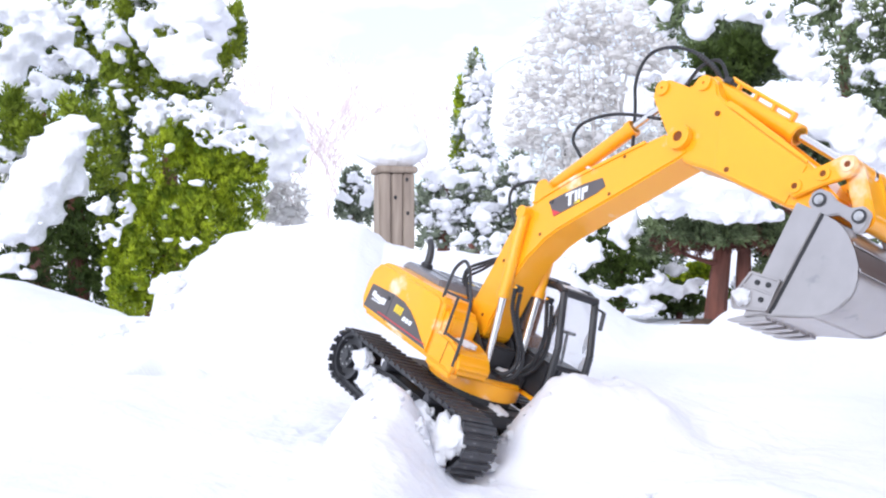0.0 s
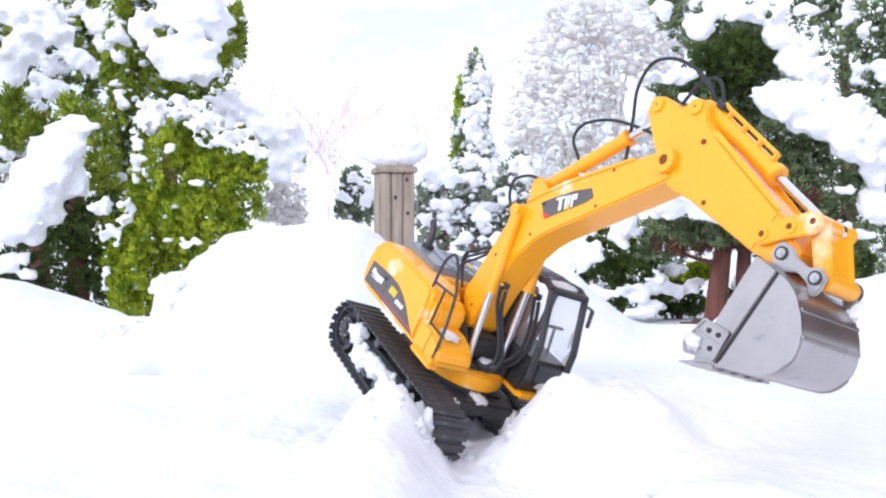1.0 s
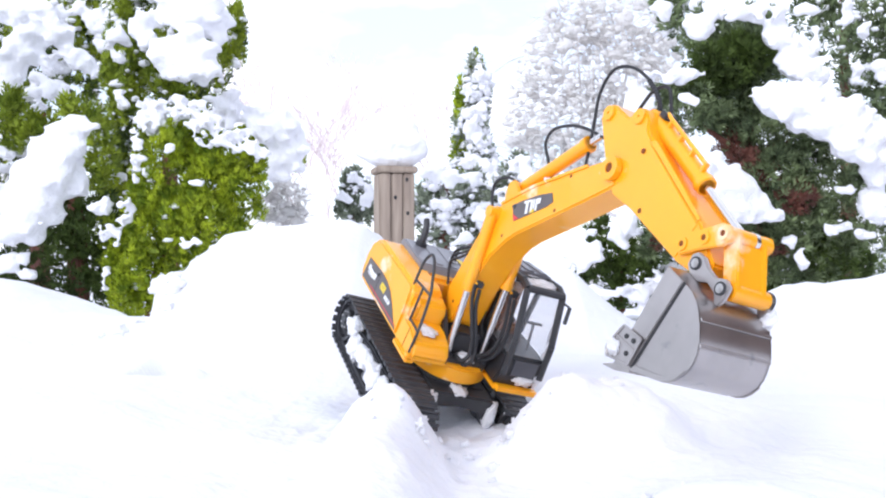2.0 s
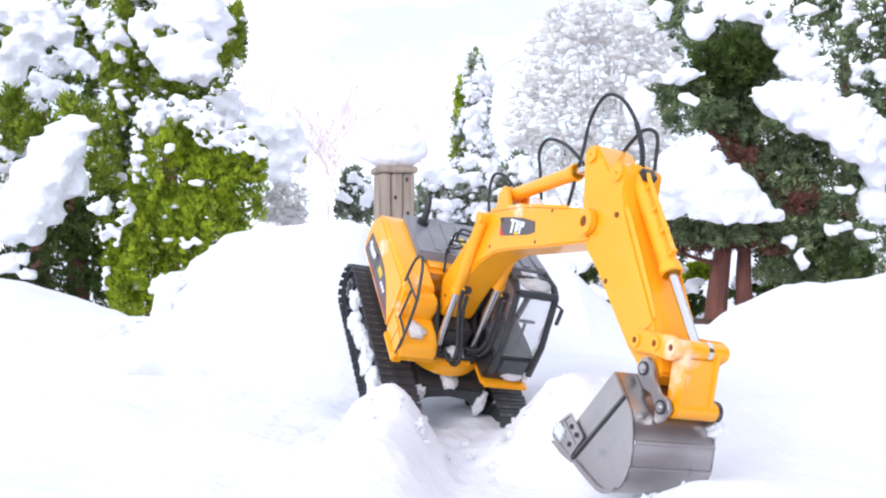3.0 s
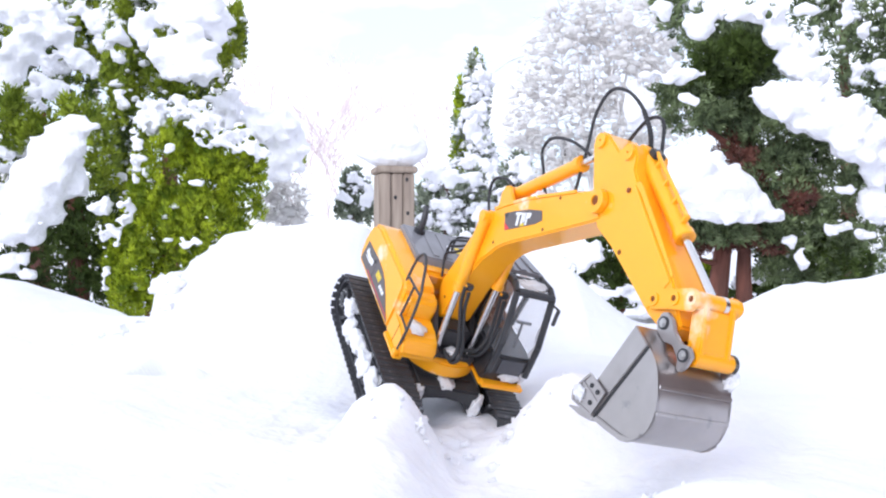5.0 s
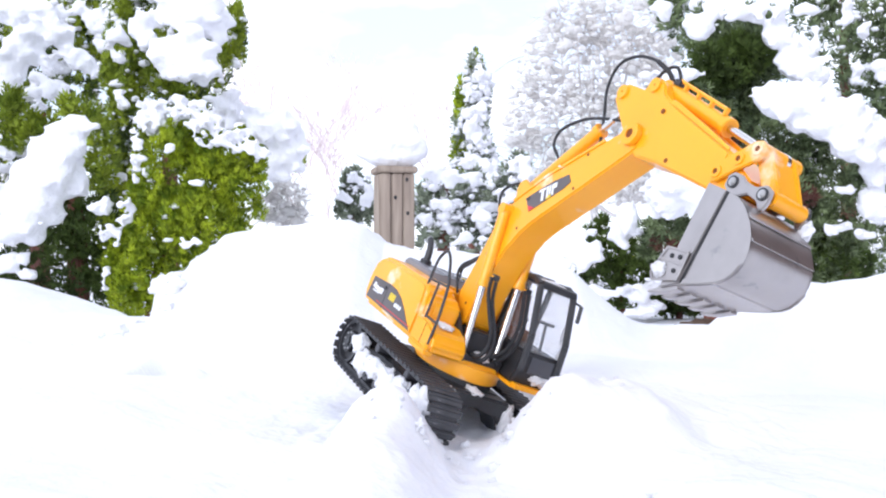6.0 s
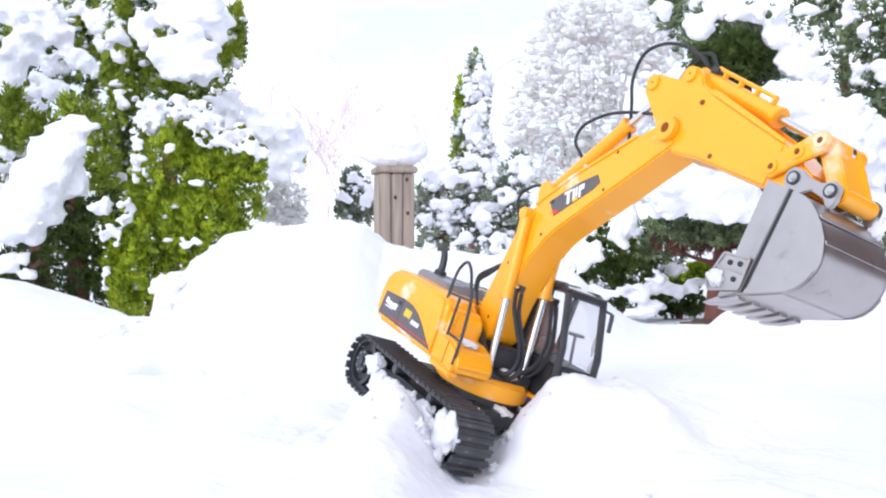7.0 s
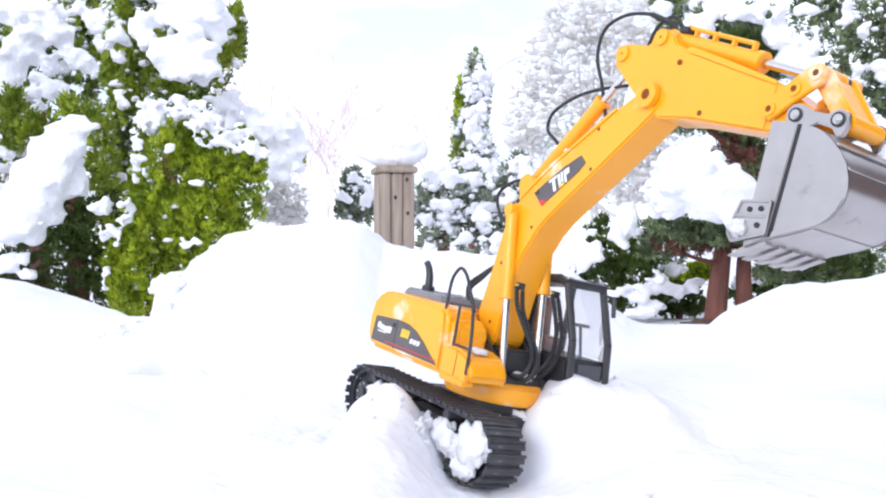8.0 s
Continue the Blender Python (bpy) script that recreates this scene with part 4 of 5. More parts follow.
def track(machine, side, shoe):
    """side -1: the machine's right, +1: its left."""
    yc = (SIDE_IN + SIDE_OUT) / 2 if side < 0 else 2 * MID - (SIDE_IN + SIDE_OUT) / 2
    out = side
    frame_bm = merged(prism([(-0.088, -0.034), (-0.08, -0.012), (-0.03, -0.006), (0.03, -0.006), (0.062, -0.012), (0.07, -0.034)],
                            yc - 0.011, yc + 0.011, 0.002),
                      box(-0.06, 0.05, yc + out * 0.0105 - 0.0015, yc + out * 0.0105 + 0.0015, -0.030, -0.014, 0.001))
    body = part("track", frame_bm, BLACK, machine, "black plastic crawler track packed with snow")
    places, (xr, xf, zc, r) = track_loop()
    for x, z, a in places:
        ob = new("track_shoe", shoe)
        ob.parent = body
        ob.matrix_basis = Matrix.Translation((x, yc, z)) @ Matrix.Rotation(a, 4, "Y")
    belt = merged(*[merged(ring_of(r - 0.0045, r - 0.0005, yc + dy - 0.006, yc + dy + 0.006, xx, zc, 26)) for dy in (-0.007, 0.007) for xx in (xr, xf)],
                  *[box(xr, xf, yc + dy - 0.006, yc + dy + 0.006, zc + s * (r - 0.0025) - 0.002, zc + s * (r - 0.0025) + 0.002) for dy in (-0.007, 0.007) for s in (-1, 1)])
    part("chain", belt, RUBBER, body)
    wheel = merged(gear(xr, zc, yc - 0.008, yc + 0.008, r - 0.003, 13), ring_of(0.006, 0.0125, yc + out * 0.008, yc + out * 0.0145, xr, zc, 20),
                   rod((xr, yc, zc), (xr, yc + out * 0.0165, zc), 0.0062, 12, bevel=0.001))
    part("sprocket", wheel, BLACK, body)
    bolts = merged(*[rod((xr + 0.0098 * math.cos(k * math.tau / 8), yc + out * 0.014, zc + 0.0098 * math.sin(k * math.tau / 8)),
                         (xr + 0.0098 * math.cos(k * math.tau / 8), yc + out * 0.0155, zc + 0.0098 * math.sin(k * math.tau / 8)), 0.0012, 6) for k in range(8)])
    part("sprocket_bolts", bolts, STEEL, body, "small silver bolts of the drive sprocket")
    part("idler", merged(rod((xf, yc - 0.008, zc), (xf, yc + 0.008, zc), r - 0.004, 24, bevel=0.002),
                         rod((xf, yc, zc), (xf, yc + out * 0.013, zc), 0.006, 12, bevel=0.001)), BLACK, body)
    for x in (-0.075, -0.045, -0.015, 0.015, 0.045):
        part("track_roller", merged(rod((x, yc - 0.012, zc - 0.0145), (x, yc + 0.012, zc - 0.0145), 0.008, 16, bevel=0.001),
                                    rod((x, yc, zc - 0.0145), (x, yc + out * 0.0145, zc - 0.0145), 0.0035, 10)), DARK_GREY, body)
    for x in (-0.05, 0.03):
        part("carrier_roller", rod((x, yc - 0.009, zc + 0.016), (x, yc + 0.011 * 1, zc + 0.016), 0.0055, 14, bevel=0.001), DARK_GREY, body)
    return body, yc


def snow_bits(machine, spots):
    for i, (c, s, seed) in enumerate(spots):
        part("snow_clump", lump(c, s, seed, 0.45, 1.7, 4), SNOW, machine, "clump of snow stuck to the toy", angle=180)


def undercarriage(machine):
    shoe = shoe_mesh()
    track(machine, -1, shoe)
    track(machine, 1, shoe)
    # middle frame with arched legs to the tracks
    def yz(profile, x0, x1, bevel):
        turn = Matrix(((0, 1, 0, 0), (1, 0, 0, 0), (0, 0, 1, 0), (0, 0, 0, 1)))
        bm = prism(profile, x0, x1, bevel)
        bm.transform(turn)
        bmesh.ops.recalc_face_normals(bm, faces=bm.faces)
        return bm
    legs = [(-0.040, -0.040), (-0.032, -0.030), (-0.018, -0.012), (MID, -0.008), (0.032, -0.012), (0.046, -0.030), (0.054, -0.040),
            (0.054, -0.006), (0.045, 0.006), (-0.031, 0.006), (-0.040, -0.006)]
    part("middle_frame", merged(yz(legs, 0.022, 0.062, 0.002), yz(legs, -0.072, -0.03, 0.002), box(-0.05, 0.045, -0.026, 0.04, -0.012, 0.007, 0.002)),
         BLACK, machine, "black arched middle frame between the tracks")
    part("slew_ring", merged(rod((0.004, 0.003, 0.006), (0.004, 0.003, 0.0140), 0.042, 40), ), BLACK, machine)


def panel_shape(poly, y, t, mat, name, parent, label=""):
    return part(name, prism(poly, y - t, y), mat, parent, label)


def house(machine):
    # turntable drum and deck
    drum = merged(rod((0.006, 0.000, 0.0135), (0.006, 0.000, 0.031), 0.0475, 48, bevel=0.002),
                  prism([(-0.118, 0.0285), (0.049, 0.0285), (0.049, 0.033), (-0.118, 0.033)], -0.064, 0.0215, 0.001),
                  prism([(-0.116, 0.0282), (-0.045, 0.0282), (-0.045, 0.0327), (-0.116, 0.0327)], 0.020, 0.074, 0.001))
    part("deck", drum, YELLOW, machine, "yellow plastic turntable deck")
    # rear hood
    hood_profile = [(-0.124, 0.029), (0.009, 0.029), (0.008, 0.055), (0.0045, 0.078), (0.0025, 0.086), (-0.006, 0.0900),
                    (-0.106, 0.089), (-0.1215, 0.086), (-0.1315, 0.077), (-0.1350, 0.058), (-0.1325, 0.040)]
    hood = prism(hood_profile, -0.0688, -0.030, 0.0045, 3)
    rear = prism([(-0.124, 0.029), (-0.03, 0.029), (-0.03, 0.089), (-0.106, 0.089), (-0.1215, 0.086), (-0.1315, 0.077), (-0.1350, 0.058), (-0.1325, 0.040)],
                 -0.034, 0.078, 0.0045, 3)
    body = part("hood", merged(hood, rear), YELLOW, machine, "glossy yellow plastic engine hood")
    # decal on the side
    arc = [(-0.1220, 0.0362), (-0.1196, 0.0612), (-0.075, 0.0640), (-0.055, 0.0630), (-0.040, 0.0590), (-0.024, 0.0515), (-0.010, 0.0430), (0.0036, 0.0352)]
    decal = panel_shape(arc, -0.0688, 0.0005, DECAL_GREY, "side_decal", body, "dark grey side decal with white, yellow and red marks")
    y = -0.0693
    for x0, x1, z0, z1, mat, nm in ((-0.1135, -0.108, 0.050, 0.056, WHITE_INK, "white_mark"), (-0.108, -0.101, 0.049, 0.054, WHITE_INK, "white_mark"),
                                    (-0.101, -0.094, 0.0485, 0.0535, WHITE_INK, "white_mark"), (-0.094, -0.086, 0.048, 0.0545, WHITE_INK, "white_mark"),
                                    (-0.112, -0.094, 0.0465, 0.0478, WHITE_INK, "white_mark"),
                                    (-0.0665, -0.0638, 0.049, 0.057, YELLOW_INK, "yellow_mark"), (-0.0626, -0.0599, 0.049, 0.057, YELLOW_INK, "yellow_mark"),
                                    (-0.0587, -0.0560, 0.049, 0.057, YELLOW_INK, "yellow_mark"), (-0.0548, -0.0521, 0.049, 0.057, YELLOW_INK, "yellow_mark"),
                                    (-0.048, -0.0432, 0.046, 0.0505, WHITE_INK, "white_mark"), (-0.0418, -0.037, 0.046, 0.0505, WHITE_INK, "white_mark"),
                                    (-0.0356, -0.031, 0.046, 0.0505, WHITE_INK, "white_mark"),
                                    (-0.093, -0.0, 0.0385, 0.0395, RED_INK, "red_stripe")):
        slant = 0.0012
        part(nm, prism([(x0, z0), (x1, z0), (x1 + slant, z1), (x0 + slant, z1)], y - 0.0003, y), mat, decal)
    part("panel_gap", box(-0.0765, -0.0757, y - 0.0002, y + 0.0003, 0.0345, 0.064), BLACK, decal)
    part("lock", rod((-0.0815, y - 0.001, 0.0575), (-0.0815, y + 0.0005, 0.0575), 0.0022, 12), BLACK, decal)
    # grey engine cover with exhaust
    cover = merged(prism([(-0.124, 0.087), (-0.044, 0.087), (-0.050, 0.0960), (-0.116, 0.0960)], -0.042, 0.064, 0.002),
                   *[box(-0.108, -0.056, -0.020 + 0.018 * k, -0.012 + 0.018 * k, 0.0955, 0.0970, 0.0006) for k in range(5)])
    cov = part("engine_cover", cover, COVER_GREY, machine, "glossy grey ribbed engine cover")
    for k in range(3):
        part("white_mark", box(-0.084, -0.072, 0.006 + 0.010 * k, 0.0125 + 0.010 * k, 0.0970, 0.0974), WHITE_INK if k != 1 else YELLOW_INK, cov)
    part("exhaust_pipe", tube([(-0.104, -0.024, 0.092), (-0.1045, -0.024, 0.103), (-0.1065, -0.024, 0.112), (-0.1110, -0.024, 0.1195), (-0.116, -0.024, 0.1240)], 0.0044, 12, 6, taper=0.0034), BLACK, machine)
    part("exhaust_base", rod((-0.104, -0.024, 0.094), (-0.104, -0.024, 0.1010), 0.0068, 14, bevel=0.001), BLACK, machine)
    # steps and toolbox before the hood
    part("step_box", prism([(-0.002, 0.05), (0.0175, 0.05), (0.0178, 0.070), (0.0135, 0.0785), (0.008, 0.081), (-0.002, 0.082)], -0.0625, -0.0265, 0.0040, 3), YELLOW, machine)
    box_ = part("toolbox", prism([(0.006, 0.029), (0.052, 0.029), (0.0558, 0.035), (0.0545, 0.043), (0.047, 0.0525), (0.030, 0.0575), (0.006, 0.0585)], -0.0680, -0.0255, 0.0030, 3), YELLOW, machine)
    part("box_seam", box(0.0305, 0.0311, -0.0684, -0.0674, 0.032, 0.0545), RECESS_SHADE, box_)
    part("side_sill", merged(box(0.012, 0.053, -0.071, -0.060, 0.0262, 0.0325, 0.0015), box(0.0455, 0.0535, -0.0712, -0.0665, 0.0315, 0.0375, 0.001)), YELLOW, machine)
    rail = merged(tube([(-0.006, -0.064, 0.087), (-0.0065, -0.064, 0.104), (-0.0055, -0.0635, 0.1175), (0.003, -0.063, 0.1270), (0.0145, -0.063, 0.1215), (0.026, -0.0635, 0.1075),
                        (0.0345, -0.064, 0.0960), (0.0445, -0.066, 0.0665), (0.050, -0.0685, 0.036)], 0.0016, 8, 8),
                  tube([(-0.006, -0.064, 0.0930), (0.015, -0.064, 0.0945), (0.0345, -0.064, 0.0960)], 0.0013, 8, 4),
                  tube([(0.015, -0.064, 0.0945), (0.0165, -0.0645, 0.076), (0.018, -0.065, 0.0570)], 0.0014, 8, 6), tube([(0.018, -0.065, 0.0590), (0.034, -0.0655, 0.0590), (0.047, -0.0665, 0.0590)], 0.0013, 8, 4))
    part("handrail", rail, BLACK, machine, "thin black plastic handrail")
    # boom bracket
    part("boom_bracket", merged(*[prism([(-0.012, 0.03), (0.048, 0.03), (0.050, 0.040), (0.038, 0.050), (0.022, 0.060), (0.006, 0.072), (-0.006, 0.074), (-0.014, 0.060)], s - 0.0025, s + 0.0025, 0.001)
                                  for s in (-0.0235, 0.0215)], box(-0.02, 0.046, -0.024, 0.022, 0.0315, 0.039, 0.001), box(-0.008, 0.034, -0.017, 0.015, 0.038, 0.0625, 0.002)), BLACK, machine, "black boom bracket on the deck")


def cab(machine):
    y0, y1 = 0.0275, 0.079
    side = [(-0.040, 0.030), (-0.040, 0.128), (0.034, 0.137), (0.046, 0.133), (0.067, 0.082), (0.072, 0.046), (0.066, 0.031)]
    edge = [(side[i], side[(i + 1) % len(side)]) for i in range(len(side))]
    base = part("cab", merged(prism([(-0.040, 0.029), (0.066, 0.029), (0.0715, 0.046), (0.069, 0.066), (-0.040, 0.066)], y0, y1, 0.003, 3)), BLACK, machine,
                "black plastic operator cab with clear panes")
    bars = []
    for y in (y0 + 0.003, y1 - 0.003):
        for (xa, za), (xb, zb) in edge[:5]:
            bars.append(rod((xa, y, za), (xb, y, zb), 0.0037, 8))
        bars.append(rod((0.004, y, 0.066), (0.004, y, 0.132), 0.0034, 8))
    for x, z in ((-0.040, 0.128), (0.047, 0.134), (0.024, 0.135)):
        bars.append(rod((x, y0 + 0.003, z), (x, y1 - 0.003, z), 0.0042, 8))
    part("cab_frame", merged(*bars), BLACK, base)
    part("roof", prism([(-0.042, 0.128), (0.012, 0.1345), (0.012, 0.1385), (-0.042, 0.132)], y0, y1, 0.0015), COVER_GREY, base, "grey cab roof panel")
    part("roof_rib", merged(*[prism([(-0.036, 0.132), (0.008, 0.1378), (0.008, 0.1396), (-0.036, 0.134)], y, y + 0.009, 0.0006) for y in (0.031, 0.048, 0.065)]), COVER_GREY, base)
    part("skylight", prism([(0.012, 0.1345), (0.046, 0.1335), (0.046, 0.1345), (0.012, 0.1355)], y0 + 0.005, y1 - 0.005), PANE, base, "clear roof pane with snow on it")
    part("windscreen", prism([(0.0465, 0.131), (0.0695, 0.068), (0.0685, 0.068), (0.0455, 0.131)], y0 + 0.005, y1 - 0.005), PANE, base, "clear windscreen")
    for y in (y0 + 0.002, y1 - 0.002):
        part("side_pane", prism([(0.006, 0.067), (0.066, 0.067), (0.044, 0.131), (0.006, 0.131)], y - 0.0004, y + 0.0004), PANE, base)
    part("lower_panel", prism([(0.0705, 0.044), (0.0725, 0.046), (0.0708, 0.062), (0.069, 0.062)], y0 + 0.012, y1 - 0.010), DARK_GREY, base, "grey lower front panel")
    part("seat", merged(box(-0.012, 0.018, 0.038, 0.068, 0.066, 0.078, 0.003), prism([(-0.012, 0.074), (-0.004, 0.074), (-0.010, 0.115), (-0.018, 0.115)], 0.039, 0.067, 0.002)), SEAT, base,
         "brown plastic driver's seat")
    part("control_lever", merged(rod((0.048, 0.062, 0.066), (0.042, 0.060, 0.096), 0.0016, 8), rod((0.044, 0.051, 0.096), (0.044, 0.069, 0.096), 0.0018, 8)), DARK_GREY, base)
    part("control_lever", merged(rod((0.040, 0.036, 0.066), (0.037, 0.037, 0.09), 0.0016, 8), lump((0.037, 0.037, 0.092), (0.003, 0.003, 0.003), 2, 0, 1, 2)), DARK_GREY, base)
    part("mirror", merged(rod((0.05, 0.078, 0.128), (0.0555, 0.0830, 0.127), 0.0013, 8), rod((0.0555, 0.0830, 0.1275), (0.059, 0.0835, 0.109), 0.0022, 8, bevel=0.0006)), BLACK, base, "black wing mirror")
    part("front_step", merged(box(0.066, 0.076, y0 + 0.002, y1 + 0.002, 0.026, 0.0315, 0.001), box(-0.03, 0.071, y0, y1 + 0.002, 0.0255, 0.0295, 0.001)), YELLOW, machine, "yellow step plate under the cab")


def cylinder(machine, name, p, q, r, share, rod_r, mats=(YELLOW, CHROME)):
    """A ram: barrel from p over a share of the way, bright rod on to q."""
    p, q = Vector(p), Vector(q)
    m = p.lerp(q, share)
    d = (q - p).normalized()
    barrel = part(name, merged(rod(p, m, r, 20, bevel=0.0008), rod(m - d * 0.007, m, r * 1.18, 20, bevel=0.0006), rod(p - Vector((0, r * 0.9, 0)), p + Vector((0, r * 0.9, 0)), r * 1.02, 18)), mats[0], machine)
    part("piston_rod", merged(rod(m, q, rod_r, 16), rod(q - Vector((0, r, 0)), q + Vector((0, r, 0)), rod_r * 1.5, 14)), mats[1], barrel, "bright chrome piston rod")
    return barrel


def boom(machine):
    up = [(0.0125, 0.0140), (0.0150, 0.0270), (0.0205, 0.0465), (0.0265, 0.0530), (0.040, 0.0570), (0.067, 0.0660), (0.101, 0.0785), (0.114, 0.0805), (0.126, 0.0815),
          (0.140, 0.0795), (0.153, 0.075), (0.188, 0.062), (0.226, 0.044), (0.261, 0.027), (0.279, 0.0175)]
    low = [(0.284, -0.014), (0.272, -0.0105), (0.212, 0.0105), (0.162, 0.0285), (0.146, 0.034), (0.130, 0.0375), (0.116, 0.0375), (0.103, 0.0385), (0.088, 0.0350), (0.063, 0.0275), (0.039, 0.0185), (0.022, 0.0110)]
    body = part("boom", prism(up + low, -0.0185, 0.0160, 0.0016, 2, BOOM), YELLOW, machine, "cranked yellow plastic boom dusted with snow")
    # thin raised rims along both side plates
    rims = []
    for s in (-1, 1):
        y0, y1 = (-0.0198, -0.0182) if s < 0 else (0.0182, 0.0198)
        rims.append(prism([(0.138, 0.0783), (0.153, 0.0735), (0.188, 0.0605), (0.226, 0.0425), (0.261, 0.0255), (0.261, 0.0285), (0.226, 0.0455), (0.188, 0.0635), (0.153, 0.0765), (0.138, 0.0813)], y0, y1, 0, 2, BOOM))
        rims.append(ring_of(0.0045, 0.0105, y0 - 0.0040 * (s < 0), y1 + 0.0040 * (s > 0), ELBOW[0], ELBOW[1], 26, BOOM))
        rims.append(ring_of(0.003, 0.0075, y0, y1, 0.127, 0.0755, 20, BOOM))
    part("rim", merged(*rims), YELLOW, body)
    # elbow pin and bolt holes: shade of the recess put into a dark colour
    part("elbow_pin", pin(BOOM, ELBOW[0], ELBOW[1], -0.0228, 0.0228, 0.0047), RECESS_SHADE, body, "pin coloured dark for the shade in its recess")
    for x, z in ((0.0792, 0.0578), (0.2072, 0.0175), (0.238, 0.034), (0.128, 0.046), (0.030, 0.030)):
        part("bolt_hole_shade", pin(BOOM, x, z, -0.0187, 0.0187, 0.0017, 10, 0), RECESS_SHADE, body)
    # emblem
    poly = [(0.1535, 0.0655), (0.170, 0.0585), (0.1925, 0.0475), (0.2105, 0.0360), (0.2085, 0.0265), (0.1980, 0.0285), (0.150, 0.0480)]
    em = part("emblem", prism(poly, -0.0191, -0.0184, 0, 2, BOOM), DECAL_GREY, body, "dark grey emblem plate with white and red marks")
    ang = math.atan2(-0.030, 0.0535)
    def flat(x0, x1, z0, z1, mat, nm):
        m = BOOM @ Matrix.Translation((0.172, 0, 0.048)) @ Matrix.Rotation(-ang, 4, "Y")
        part(nm, prism([(x0, z0), (x1, z0), (x1 + 0.001, z1), (x0 + 0.001, z1)], -0.0196, -0.0191, 0, 2, m), mat, em)
    flat(-0.004, 0.006, 0.0045, 0.0068, WHITE_INK, "white_mark")
    flat(-0.001, 0.0025, -0.0062, 0.0045, WHITE_INK, "white_mark")
    flat(0.0068, 0.0096, -0.0058, 0.0065, WHITE_INK, "white_mark")
    flat(0.0110, 0.0132, -0.0030, 0.0065, WHITE_INK, "white_mark")
    flat(0.0148, 0.0172, -0.0055, 0.0062, WHITE_INK, "white_mark")
    flat(0.0172, 0.0222, 0.0010, 0.0062, WHITE_INK, "white_mark")
    flat(0.0062, 0.0128, -0.0066, -0.0040, YELLOW_INK, "yellow_mark")
    part("red_mark", prism([(0.150, 0.0482), (0.1515, 0.0560), (0.1580, 0.0450)], -0.0195, -0.0191, 0, 2, BOOM), RED_INK, em)
    part("red_mark", prism([(0.1525, 0.0635), (0.1540, 0.0650), (0.159, 0.0625), (0.156, 0.0590)], -0.0195, -0.0191, 0, 2, BOOM), BLACK, em)
    # lug and stick ram on the back of the boom
    part("ram_lug", merged(*[prism([(0.128, 0.078), (0.142, 0.098), (0.150, 0.102), (0.158, 0.098), (0.162, 0.070)], y, y + 0.004, 0.001, 2, BOOM) for y in (-0.0125, 0.0085)]), YELLOW, body)
    lug = at(STICK, -0.046, 0, 0.030)
    cylinder(machine, "stick_ram", at(BOOM, 0.1505, 0, 0.0945), lug, 0.0068, 0.70, 0.0036)
    for s in (-1, 1):
        y = s * 0.0232
        top = at(BOOM, 0.127, y, 0.0755)
        low_end = (0.0400, s * 0.0205, 0.034) if s < 0 else (0.0385, 0.0205, 0.035)
        b = cylinder(machine, "boom_ram", top, low_end, 0.0060, 0.53 if s < 0 else 0.47, 0.0036)
        mid = Vector((0.0309, -0.0206, 0.1195) if s < 0 else (0.0296, 0.0236, 0.1178))
        clamp = part("hose_clamp", box(mid.x + 0.005, mid.x + 0.0115, mid.y - 0.0028, mid.y + 0.0045, mid.z - 0.001, mid.z + 0.0055, 0.0008), BLACK, b)
        part("clamp_plate", box(mid.x + 0.0065, mid.x + 0.0100, mid.y - 0.0034, mid.y - 0.0026, mid.z + 0.0005, mid.z + 0.0040), YELLOW, clamp)
        for k, (dx, dy) in enumerate(((0.0, -0.0022), (0.0042, 0.0022))):
            if s < 0:
                line = [(0.0400, 0.1215), (0.0440, 0.1040), (0.0570, 0.0870), (0.0690, 0.0715), (0.0705, 0.0570), (0.0590, 0.0440), (0.0400, 0.0400)]
            else:
                line = [(0.0395, 0.1200), (0.0480, 0.1060), (0.0570, 0.0880), (0.0590, 0.0710), (0.0530, 0.0550), (0.0360, 0.0410), (0.0300, 0.0400)]
            pts = [(x + dx * (1 - i / 8), mid.y - 0.002 + dy + (0.0022 * i if s < 0 else -0.0008 * i), z - 0.003 * k) for i, (x, z) in enumerate(line)]
            part("ram_hose", tube(pts, 0.0021, 8, 14, 0.0004), HOSE, b, "corrugated black hose")


